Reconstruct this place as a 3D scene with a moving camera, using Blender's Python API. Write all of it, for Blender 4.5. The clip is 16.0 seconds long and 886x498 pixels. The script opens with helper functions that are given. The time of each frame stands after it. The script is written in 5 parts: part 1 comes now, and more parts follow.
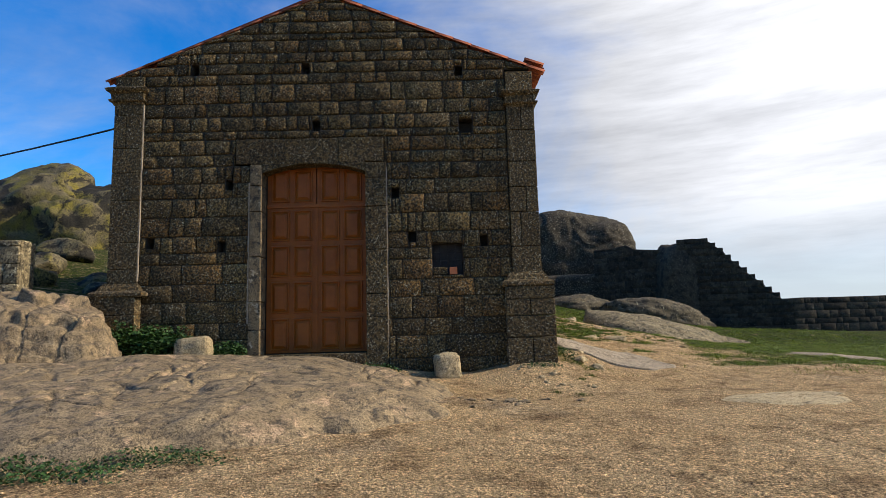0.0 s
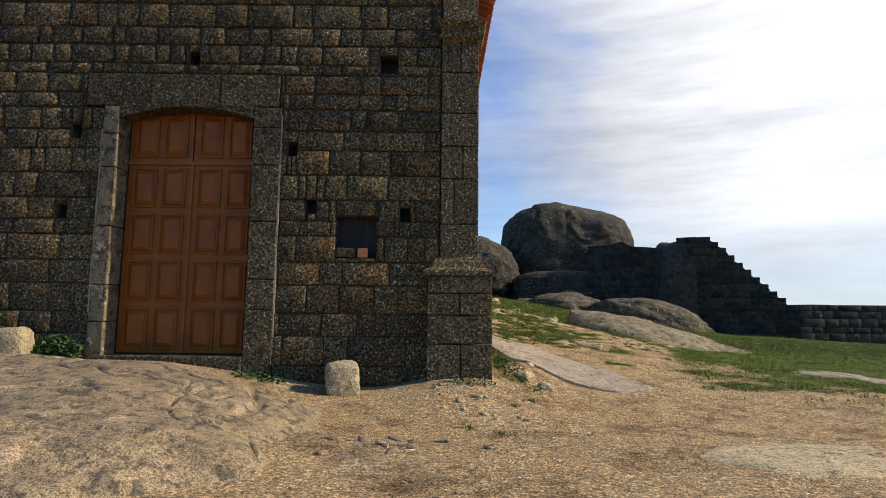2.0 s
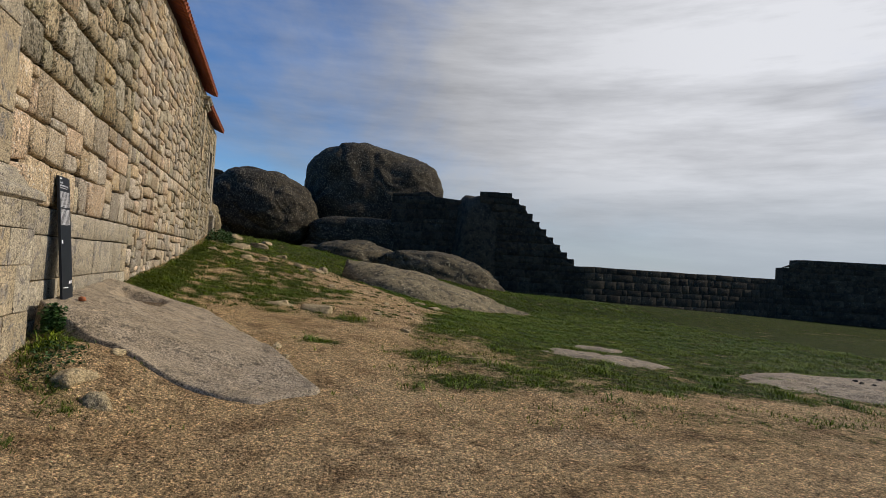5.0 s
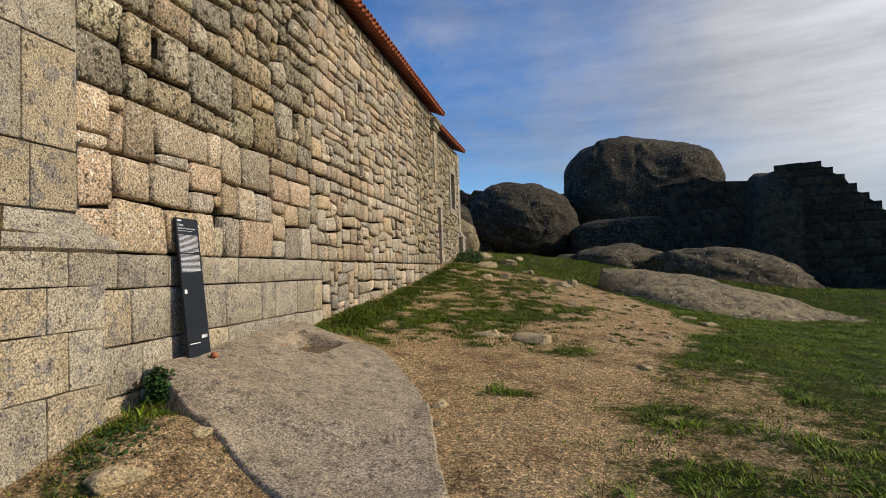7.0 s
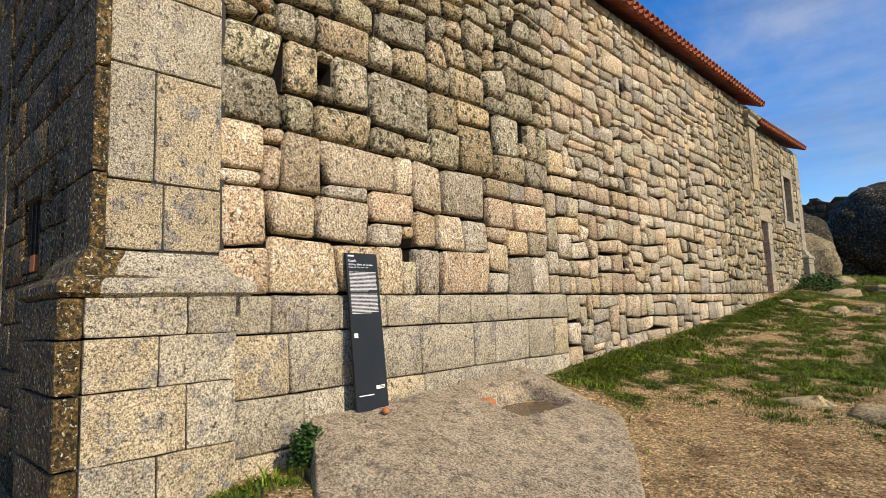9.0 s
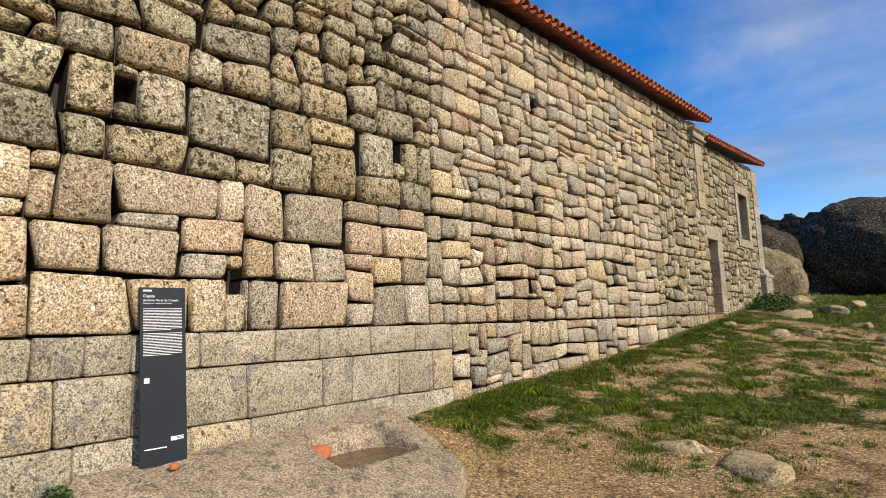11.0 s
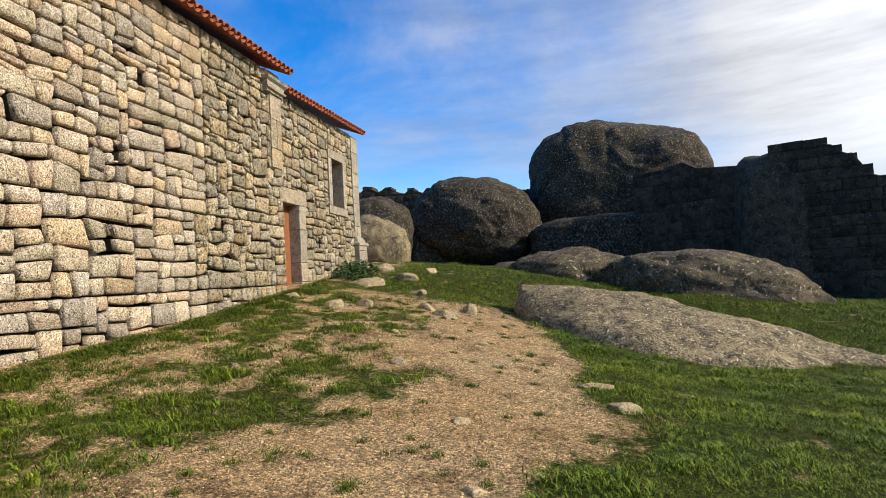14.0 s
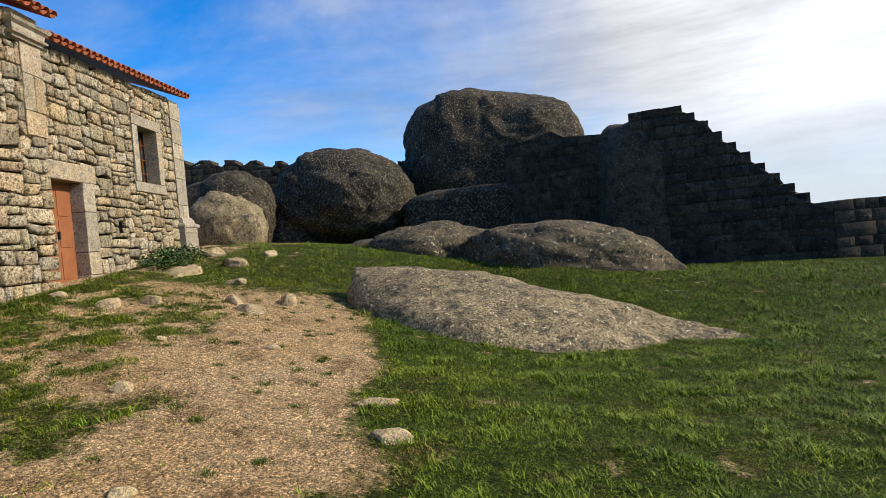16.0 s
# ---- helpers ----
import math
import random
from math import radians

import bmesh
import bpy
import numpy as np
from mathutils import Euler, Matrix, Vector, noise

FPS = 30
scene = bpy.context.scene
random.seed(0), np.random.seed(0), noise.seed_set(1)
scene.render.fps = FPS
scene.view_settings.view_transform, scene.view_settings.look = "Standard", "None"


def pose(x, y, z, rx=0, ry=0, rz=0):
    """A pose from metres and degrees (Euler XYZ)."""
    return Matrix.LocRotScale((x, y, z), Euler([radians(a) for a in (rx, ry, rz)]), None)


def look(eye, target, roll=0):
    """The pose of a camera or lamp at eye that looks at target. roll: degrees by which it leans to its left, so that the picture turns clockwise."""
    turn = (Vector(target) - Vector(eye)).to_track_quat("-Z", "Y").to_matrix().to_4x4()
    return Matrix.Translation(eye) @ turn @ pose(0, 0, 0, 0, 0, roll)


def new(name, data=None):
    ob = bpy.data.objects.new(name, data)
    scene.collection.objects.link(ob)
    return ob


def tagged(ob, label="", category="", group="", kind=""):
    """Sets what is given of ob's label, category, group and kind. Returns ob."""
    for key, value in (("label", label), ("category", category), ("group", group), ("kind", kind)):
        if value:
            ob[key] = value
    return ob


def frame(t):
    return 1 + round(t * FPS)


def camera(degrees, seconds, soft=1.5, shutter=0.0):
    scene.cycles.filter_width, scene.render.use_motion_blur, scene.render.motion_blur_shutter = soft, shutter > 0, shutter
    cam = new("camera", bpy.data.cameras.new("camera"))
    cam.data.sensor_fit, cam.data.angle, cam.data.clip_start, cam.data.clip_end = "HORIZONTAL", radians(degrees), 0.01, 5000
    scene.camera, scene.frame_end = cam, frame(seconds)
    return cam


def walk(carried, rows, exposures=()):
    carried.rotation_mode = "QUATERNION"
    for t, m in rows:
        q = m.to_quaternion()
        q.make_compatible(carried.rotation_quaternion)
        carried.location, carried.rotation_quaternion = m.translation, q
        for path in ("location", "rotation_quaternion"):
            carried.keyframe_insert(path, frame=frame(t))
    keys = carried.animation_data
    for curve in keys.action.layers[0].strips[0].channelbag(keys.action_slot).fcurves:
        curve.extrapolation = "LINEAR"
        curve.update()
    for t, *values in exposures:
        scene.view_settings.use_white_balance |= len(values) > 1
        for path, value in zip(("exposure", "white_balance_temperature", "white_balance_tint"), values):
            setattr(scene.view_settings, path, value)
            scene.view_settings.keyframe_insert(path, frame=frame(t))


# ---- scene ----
# ------------------------------------------------------------------ camera
cam = camera(76.0, 16.0, soft=0.5)
PATH = [
    (0, -1.198, 0.844, 1.357, -0.49, 7.19, 1.54),
    (0.5, -0.846, 1.573, 1.384, 0.28, 7.22, 1.48),
    (1, -0.426, 2.303, 1.408, 1.23, 7.09, 0.73),
    (1.5, 0.002, 3.072, 1.428, 2.02, 7.12, 0.42),
    (2, 0.518, 3.886, 1.444, -0.28, 6.52, -0.60),
    (2.5, 1.064, 4.676, 1.465, -6.68, 5.45, -2.93),
    (3, 1.660, 5.298, 1.495, -14.49, 4.88, -2.94),
    (3.5, 2.156, 5.896, 1.523, -18.21, 3.46, -3.36),
    (4, 2.649, 6.491, 1.555, -18.20, 2.79, -2.55),
    (4.2, 2.853, 6.727, 1.569, -18.38, 2.34, -3.18),
    (6.3, 4.736, 9.238, 1.780, -9.35, 1.64, -0.85),
    (6.5, 4.863, 9.503, 1.788, -4.36, 1.91, -0.36),
    (7, 5.146, 10.209, 1.798, 10.71, 2.31, 1.96),
    (7.5, 5.354, 10.851, 1.785, 19.85, 3.10, 2.85),
    (8, 5.530, 11.403, 1.785, 28.99, 4.05, 3.65),
    (8.2, 5.583, 11.603, 1.791, 32.86, 4.39, 3.16),
    (10.3, 5.945, 13.328, 2.071, 48.63, 8.52, 2.07),
    (10.5, 6.087, 13.466, 2.081, 47.38, 8.60, 2.64),
    (11, 6.538, 13.869, 2.094, 43.13, 7.42, 1.84),
    (11.5, 6.881, 14.424, 2.106, 39.04, 6.19, 1.97),
    (12, 7.148, 14.898, 2.119, 36.76, 5.28, 1.77),
    (12.5, 7.403, 15.410, 2.132, 33.77, 5.12, 1.69),
    (13, 7.592, 15.969, 2.131, 26.39, 5.17, 2.07),
    (13.5, 7.763, 16.547, 2.116, 18.86, 4.24, 1.98),
    (14, 8.021, 17.156, 2.101, 11.19, 2.66, 3.22),
    (14.5, 8.416, 17.739, 2.102, 5.90, 1.06, 4.80),
    (15, 8.799, 18.293, 2.111, 2.81, -0.04, 4.47),
    (15.5, 9.186, 18.754, 2.135, 1.79, -0.23, 4.66),
    (16, 9.559, 19.089, 2.163, 1.33, -0.78, 5.34),
]
walk(cam, [(t, pose(x, y, z, 90 + pitch, roll, yaw)) for t, x, y, z, yaw, pitch, roll in PATH],
     exposures=[(t, e, 6600, 12) for t, e in ((0.0, 0.1), (1.0, 0.15), (2.0, 0.2), (2.5, 0.08), (3.5, -0.4), (4.2, -0.52), (6.3, -0.62), (7.0, -0.36), (7.5, 0.0), (8.2, 0.05), (10.3, 0.0), (11.0, 0.05), (12.0, 0.15), (13.0, 0.3), (14.0, 0.25), (15.0, 0.2), (16.0, 0.2))])

# ------------------------------------------------------------------ sky and sun
SUN_AZ, SUN_EL = 92.0, 33.0          # degrees to the right of +y, and above the horizon
sun_way = Vector((math.sin(radians(SUN_AZ)) * math.cos(radians(SUN_EL)), math.cos(radians(SUN_AZ)) * math.cos(radians(SUN_EL)), math.sin(radians(SUN_EL))))
bank_way = Vector((math.sin(radians(62)) * math.cos(radians(24)), math.cos(radians(62)) * math.cos(radians(24)), math.sin(radians(24))))     # the middle of the cloud bank below the sun


def nodes_of(tree):
    tree.nodes.clear()

    def add(kind, **sets):
        n = tree.nodes.new(kind)
        for key, value in sets.items():
            if key in n.inputs:
                n.inputs[key].default_value = value
            else:
                setattr(n, key, value)
        return n
    return add, tree.links.new


def make_world():
    world = bpy.data.worlds.new("sky")
    world.use_nodes = True
    scene.world = world
    add, link = nodes_of(world.node_tree)
    sky = add("ShaderNodeTexSky", sky_type="NISHITA", sun_disc=False, sun_elevation=radians(SUN_EL), sun_rotation=radians(SUN_AZ), altitude=700.0, air_density=1.0, dust_density=0.6, ozone_density=2.5)
    geo = add("ShaderNodeTexCoord")
    flat = add("ShaderNodeMapping")
    flat.inputs["Scale"].default_value = (1.0, 1.0, 2.0)
    link(geo.outputs["Generated"], flat.inputs["Vector"])
    big = add("ShaderNodeTexNoise", Scale=1.7, Detail=9.0, Roughness=0.58, Distortion=0.35)
    link(flat.outputs["Vector"], big.inputs["Vector"])
    # thin cloud thickens towards the sun's side and towards the horizon
    dot = add("ShaderNodeVectorMath", operation="DOT_PRODUCT")
    dot.inputs[1].default_value = bank_way
    link(geo.outputs["Generated"], dot.inputs[0])
    near = add("ShaderNodeMapRange")
    for key, value in (("From Min", 0.48), ("From Max", 0.94), ("To Min", -0.11), ("To Max", 0.44)):
        near.inputs[key].default_value = value
    link(dot.outputs["Value"], near.inputs["Value"])
    both = add("ShaderNodeMath", operation="ADD")
    link(big.outputs["Fac"], both.inputs[0])
    link(near.outputs["Result"], both.inputs[1])
    veil = add("ShaderNodeMapRange", interpolation_type="SMOOTHSTEP")
    for key, value in (("From Min", 0.31), ("From Max", 0.84), ("To Min", 0.0), ("To Max", 0.97)):
        veil.inputs[key].default_value = value
    link(both.outputs["Value"], veil.inputs["Value"])
    glow = add("ShaderNodeMapRange", interpolation_type="SMOOTHSTEP")
    for key, value in (("From Min", 0.62), ("From Max", 0.98), ("To Min", 11.0), ("To Max", 21.0)):
        glow.inputs[key].default_value = value
    link(dot.outputs["Value"], glow.inputs["Value"])
    bands = add("ShaderNodeTexNoise", Scale=2.6, Detail=6.0, Roughness=0.6)
    long_map = add("ShaderNodeMapping")
    long_map.inputs["Scale"].default_value = (1.0, 1.0, 7.0)
    link(geo.outputs["Generated"], long_map.inputs["Vector"])
    link(long_map.outputs["Vector"], bands.inputs["Vector"])
    shade = add("ShaderNodeMapRange")
    for key, value in (("From Min", 0.3), ("From Max", 0.6), ("To Min", 0.68), ("To Max", 1.05)):
        shade.inputs[key].default_value = value
    link(bands.outputs["Fac"], shade.inputs["Value"])
    bright = add("ShaderNodeMath", operation="MULTIPLY")
    link(glow.outputs["Result"], bright.inputs[0])
    link(shade.outputs["Result"], bright.inputs[1])
    cloud = add("ShaderNodeVectorMath", operation="SCALE")
    cloud.inputs[0].default_value = (0.93, 0.96, 1.0)
    link(bright.outputs["Value"], cloud.inputs["Scale"])
    deep = add("ShaderNodeHueSaturation", Saturation=1.56, Value=3.7, Hue=0.508)
    link(sky.outputs["Color"], deep.inputs["Color"])
    mix = add("ShaderNodeMix", data_type="RGBA")
    link(veil.outputs["Result"], mix.inputs["Factor"])
    link(deep.outputs["Color"], mix.inputs[6])
    link(cloud.outputs["Vector"], mix.inputs[7])
    # pale haze low over the horizon
    rise = add("ShaderNodeSeparateXYZ")
    link(geo.outputs["Generated"], rise.inputs[0])
    low = add("ShaderNodeMapRange", interpolation_type="SMOOTHSTEP")
    for key, value in (("From Min", 0.0), ("From Max", 0.22), ("To Min", 0.8), ("To Max", 0.0)):
        low.inputs[key].default_value = value
    link(rise.outputs["Z"], low.inputs["Value"])
    hazy = add("ShaderNodeMix", data_type="RGBA")
    hazy.inputs[7].default_value = (9.0, 11.0, 13.0, 1)
    link(low.outputs["Result"], hazy.inputs["Factor"])
    link(mix.outputs[2], hazy.inputs[6])
    back = add("ShaderNodeBackground", Strength=0.056)
    link(hazy.outputs[2], back.inputs["Color"])
    out = add("ShaderNodeOutputWorld")
    link(back.outputs["Background"], out.inputs["Surface"])


make_world()
sun = new("sun", bpy.data.lights.new("sun", "SUN"))
sun.data.energy, sun.data.angle, sun.data.color = 4.7, radians(0.6), (1.0, 0.90, 0.76)
sun.matrix_world = look(sun_way * 50, (0, 0, 0))


# ------------------------------------------------------------------ materials
def material(name, colours, scale=6.0, rough=0.9, spots=None, spot_scale=3.0, spot_cut=(0.55, 0.63), bump=0.4, bump_scale=60.0, speck=0.25, speck_scale=220.0, vary=0.0, warm=0.0, tints=None, metal=0.0, grain=0.0, grain_scale=55.0, spots2=None, spot2_scale=9.0, spot2_cut=(0.60, 0.66)):
    """A surface: two base colours blotched together, fine speckle, one or two kinds of stain, and relief. vary: light and dark from piece to piece."""
    mat = bpy.data.materials.new(name)
    mat.use_nodes = True
    add, link = nodes_of(mat.node_tree)
    coord = add("ShaderNodeNewGeometry")
    blot = add("ShaderNodeTexNoise", Scale=scale, Detail=6.0, Roughness=0.65)
    link(coord.outputs["Position"], blot.inputs["Vector"])
    ramp = add("ShaderNodeMapRange")
    for key, value in (("From Min", 0.35), ("From Max", 0.65)):
        ramp.inputs[key].default_value = value
    link(blot.outputs["Fac"], ramp.inputs["Value"])
    mix = add("ShaderNodeMix", data_type="RGBA")
    mix.inputs[6].default_value, mix.inputs[7].default_value = (*colours[0], 1), (*colours[1], 1)
    link(ramp.outputs["Result"], mix.inputs["Factor"])
    colour = mix.outputs[2]
    chance = None
    if vary or tints:
        info, isle = add("ShaderNodeObjectInfo"), coord
        total = add("ShaderNodeMath", operation="ADD")
        link(info.outputs["Random"], total.inputs[0])
        link(isle.outputs["Random Per Island"], total.inputs[1])
        part_of = add("ShaderNodeMath", operation="FRACT")
        link(total.outputs["Value"], part_of.inputs[0])
        chance = part_of.outputs["Value"]
    if tints:
        pick = add("ShaderNodeValToRGB")
        pick.color_ramp.interpolation = "CONSTANT"
        while len(pick.color_ramp.elements) < len(tints):
            pick.color_ramp.elements.new(0.5)
        for i, (el, tint) in enumerate(zip(pick.color_ramp.elements, tints)):
            el.position, el.color = i / len(tints), (*tint, 1)
        scram = add("ShaderNodeMath", operation="MULTIPLY")
        scram.inputs[1].default_value = 17.31
        link(chance, scram.inputs[0])
        frac2 = add("ShaderNodeMath", operation="FRACT")
        link(scram.outputs["Value"], frac2.inputs[0])
        link(frac2.outputs["Value"], pick.inputs["Fac"])
        tinted = add("ShaderNodeMix", data_type="RGBA", blend_type="MULTIPLY")
        tinted.inputs["Factor"].default_value = 1.0
        link(colour, tinted.inputs[6])
        link(pick.outputs["Color"], tinted.inputs[7])
        colour = tinted.outputs[2]
    for amount, size, cut, seed in ((spots, spot_scale, spot_cut, 3.1), (spots2, spot2_scale, spot2_cut, 11.7)):
        if amount is None:
            continue
        shift = add("ShaderNodeVectorMath", operation="ADD")
        shift.inputs[1].default_value = (seed, seed * 2, seed * 3)
        link(coord.outputs["Position"], shift.inputs[0])
        n = add("ShaderNodeTexNoise", Scale=size, Detail=9.0, Roughness=0.72, Distortion=0.3)
        link(shift.outputs["Vector"], n.inputs["Vector"])
        gate = add("ShaderNodeMapRange")
        gate.inputs["From Min"].default_value, gate.inputs["From Max"].default_value = cut
        link(n.outputs["Fac"], gate.inputs["Value"])
        m2 = add("ShaderNodeMix", data_type="RGBA")
        m2.inputs[7].default_value = (*amount, 1)
        link(gate.outputs["Result"], m2.inputs["Factor"])
        link(colour, m2.inputs[6])
        colour = m2.outputs[2]
    fine = add("ShaderNodeTexNoise", Scale=speck_scale, Detail=2.0, Roughness=0.7)
    link(coord.outputs["Position"], fine.inputs["Vector"])
    lift = add("ShaderNodeMapRange")
    for key, value in (("From Min", 0.3), ("From Max", 0.7), ("To Min", 1.0 - speck), ("To Max", 1.0 + speck)):
        lift.inputs[key].default_value = value
    link(fine.outputs["Fac"], lift.inputs["Value"])
    gain = lift.outputs["Result"]
    if grain:
        dots = add("ShaderNodeTexNoise", Scale=grain_scale, Detail=3.0, Roughness=0.8)
        link(coord.outputs["Position"], dots.inputs["Vector"])
        cutoff = add("ShaderNodeMapRange")
        for key, value in (("From Min", 0.40), ("From Max", 0.56), ("To Min", 1.0 - grain), ("To Max", 1.0 + 0.35 * grain)):
            cutoff.inputs[key].default_value = value
        link(dots.outputs["Fac"], cutoff.inputs["Value"])
        pepper = add("ShaderNodeMath", operation="MULTIPLY")
        link(gain, pepper.inputs[0])
        link(cutoff.outputs["Result"], pepper.inputs[1])
        gain = pepper.outputs["Value"]
    if vary:
        spread = add("ShaderNodeMapRange")
        for key, value in (("To Min", 1.0 - vary), ("To Max", 1.0 + vary)):
            spread.inputs[key].default_value = value
        link(chance, spread.inputs["Value"])
        times = add("ShaderNodeMath", operation="MULTIPLY")
        link(gain, times.inputs[0])
        link(spread.outputs["Result"], times.inputs[1])
        gain = times.outputs["Value"]
    scaled = add("ShaderNodeVectorMath", operation="SCALE")
    link(colour, scaled.inputs[0])
    link(gain, scaled.inputs["Scale"])
    bsdf = add("ShaderNodeBsdfPrincipled", Roughness=rough, Metallic=metal)
    bsdf.inputs["Specular IOR Level"].default_value = 0.25
    link(scaled.outputs["Vector"], bsdf.inputs["Base Color"])
    if bump:
        rel = add("ShaderNodeTexNoise", Scale=bump_scale, Detail=5.0, Roughness=0.6)
        link(coord.outputs["Position"], rel.inputs["Vector"])
        b = add("ShaderNodeBump", Strength=bump, Distance=0.02)
        link(rel.outputs["Fac"], b.inputs["Height"])
        link(b.outputs["Normal"], bsdf.inputs["Normal"])
    out = add("ShaderNodeOutputMaterial")
    link(bsdf.outputs["BSDF"], out.inputs["Surface"])
    return mat


# Front stone: lichen, with the front's shade deepened in the base colours.
FACADE = material("granite, heavily lichened, darkened for shade", ((0.1259, 0.076, 0.02471), (0.2056, 0.1307, 0.04313)), 5.0, spots=(0.028, 0.022, 0.010), spot_scale=24.0, spot_cut=(0.465, 0.525), spots2=(0.56, 0.50, 0.33), spot2_scale=30.0, spot2_cut=(0.585, 0.605), vary=0.34, bump=1.0, bump_scale=30.0, speck=0.5, speck_scale=90.0, grain=0.7, grain_scale=40.0, tints=[(1, 1, 1), (1.08, 1.0, 0.88), (0.8, 0.82, 0.8), (1.15, 0.98, 0.76), (0.95, 1, 0.95), (0.7, 0.7, 0.68)])
# Dressed stone of the front: lichened, its shade mixed into the colours.
QUOIN = material("dressed granite, lichened, darkened for shade", ((0.1091, 0.06688, 0.02156), (0.1805, 0.1155, 0.03954)), 5.0, spots=(0.036, 0.028, 0.013), spot_scale=20.0, spot_cut=(0.465, 0.53), spots2=(0.52, 0.46, 0.30), spot2_scale=28.0, spot2_cut=(0.575, 0.60), vary=0.14, bump=0.9, bump_scale=34.0, speck=0.45, speck_scale=95.0, grain=0.65, grain_scale=46.0)
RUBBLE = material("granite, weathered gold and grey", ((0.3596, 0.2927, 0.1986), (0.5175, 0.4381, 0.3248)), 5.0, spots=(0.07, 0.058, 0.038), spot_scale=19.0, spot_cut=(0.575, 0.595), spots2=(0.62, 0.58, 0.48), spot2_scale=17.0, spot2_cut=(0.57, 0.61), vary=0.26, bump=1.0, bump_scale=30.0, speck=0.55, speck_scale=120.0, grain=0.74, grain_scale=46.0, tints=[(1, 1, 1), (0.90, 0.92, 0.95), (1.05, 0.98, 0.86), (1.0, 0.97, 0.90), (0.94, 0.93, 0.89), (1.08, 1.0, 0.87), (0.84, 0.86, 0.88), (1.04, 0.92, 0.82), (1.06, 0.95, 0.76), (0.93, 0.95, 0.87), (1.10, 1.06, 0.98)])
RUBBLE_DARK = material("granite, weathered and dark with lichen", ((0.3053, 0.253, 0.1627), (0.4395, 0.3786, 0.2662)), 5.0, spots=(0.066, 0.058, 0.028), spot_scale=15.0, spot_cut=(0.53, 0.555), spots2=(0.5488, 0.51, 0.4149), spot2_scale=13.0, spot2_cut=(0.585, 0.62), vary=0.26, bump=1.0, bump_scale=30.0, speck=0.55, speck_scale=120.0, grain=0.74, grain_scale=46.0, tints=[(1, 1, 1), (0.90, 0.92, 0.95), (1.05, 0.98, 0.86), (1.0, 0.97, 0.90), (0.94, 0.93, 0.89), (1.08, 1.0, 0.87), (0.84, 0.86, 0.88), (1.04, 0.92, 0.82), (1.06, 0.95, 0.76), (0.93, 0.95, 0.87), (1.10, 1.06, 0.98)])
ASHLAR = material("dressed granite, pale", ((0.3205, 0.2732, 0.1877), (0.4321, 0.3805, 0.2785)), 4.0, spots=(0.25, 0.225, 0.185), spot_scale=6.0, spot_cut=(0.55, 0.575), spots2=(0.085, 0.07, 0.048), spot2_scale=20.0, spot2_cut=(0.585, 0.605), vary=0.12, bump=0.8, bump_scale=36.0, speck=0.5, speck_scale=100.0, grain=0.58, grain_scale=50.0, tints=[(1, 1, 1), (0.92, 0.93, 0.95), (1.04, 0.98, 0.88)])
MORTAR = material("old joint fill", ((0.045, 0.036, 0.026), (0.095, 0.076, 0.054)), 9.0, bump=0.8, grain=0.4)
# Rampart and boulder bases are near black: backlit shade added to dark lichen.
RAMPART = material("grey rampart granite, backlit shade in colour", ((0.03852, 0.0304, 0.0179), (0.06677, 0.052, 0.0305)), 3.0, spots=(0.01926, 0.017, 0.0117), spot_scale=2.5, spot_cut=(0.48, 0.6), spots2=(0.22, 0.20, 0.14), spot2_scale=12.0, spot2_cut=(0.60, 0.64), vary=0.35, bump=1.0, bump_scale=18.0, speck=0.4, speck_scale=40.0, grain=0.5, grain_scale=20.0)
BOULDER = material("dark-lichened boulder granite, shade in colour", ((0.0291, 0.0224, 0.0126), (0.05307, 0.0408, 0.02254)), 1.1, spots=(0.01391, 0.012, 0.00858), spot_scale=1.1, spot_cut=(0.45, 0.62), spots2=(0.26, 0.225, 0.145), spot2_scale=11.0, spot2_cut=(0.555, 0.59), bump=1.0, bump_scale=9.0, speck=0.4, speck_scale=30.0, grain=0.75, grain_scale=14.0)
MOSSY = material("boulder granite with yellow-green moss", ((0.09095, 0.075, 0.039), (0.1605, 0.13, 0.0702)), 1.2, spots=(0.1712, 0.14, 0.0234), spot_scale=0.6, spot_cut=(0.45, 0.6), spots2=(0.02996, 0.026, 0.01716), spot2_scale=0.5, spot2_cut=(0.50, 0.54), bump=1.0, bump_scale=9.0, speck=0.4, speck_scale=30.0, grain=0.7, grain_scale=14.0)
BEDROCK = material("worn granite bedrock", ((0.205, 0.148, 0.080), (0.31, 0.228, 0.125)), 2.6, spots=(0.088, 0.070, 0.046), spot_scale=7.0, spot_cut=(0.49, 0.60), spots2=(0.45, 0.305, 0.175), spot2_scale=1.6, spot2_cut=(0.58, 0.66), bump=1.0, bump_scale=22.0, speck=0.45, speck_scale=80.0, grain=0.48, grain_scale=40.0)
SLAB_ROCK = material("pale trodden granite", ((0.285, 0.225, 0.145), (0.39, 0.315, 0.215)), 3.0, spots=(0.175, 0.142, 0.098), spot_scale=8.0, spot_cut=(0.52, 0.60), spots2=(0.47, 0.36, 0.23), spot2_scale=2.2, spot2_cut=(0.58, 0.66), bump=1.0, bump_scale=24.0, speck=0.5, speck_scale=85.0, grain=0.6, grain_scale=42.0)
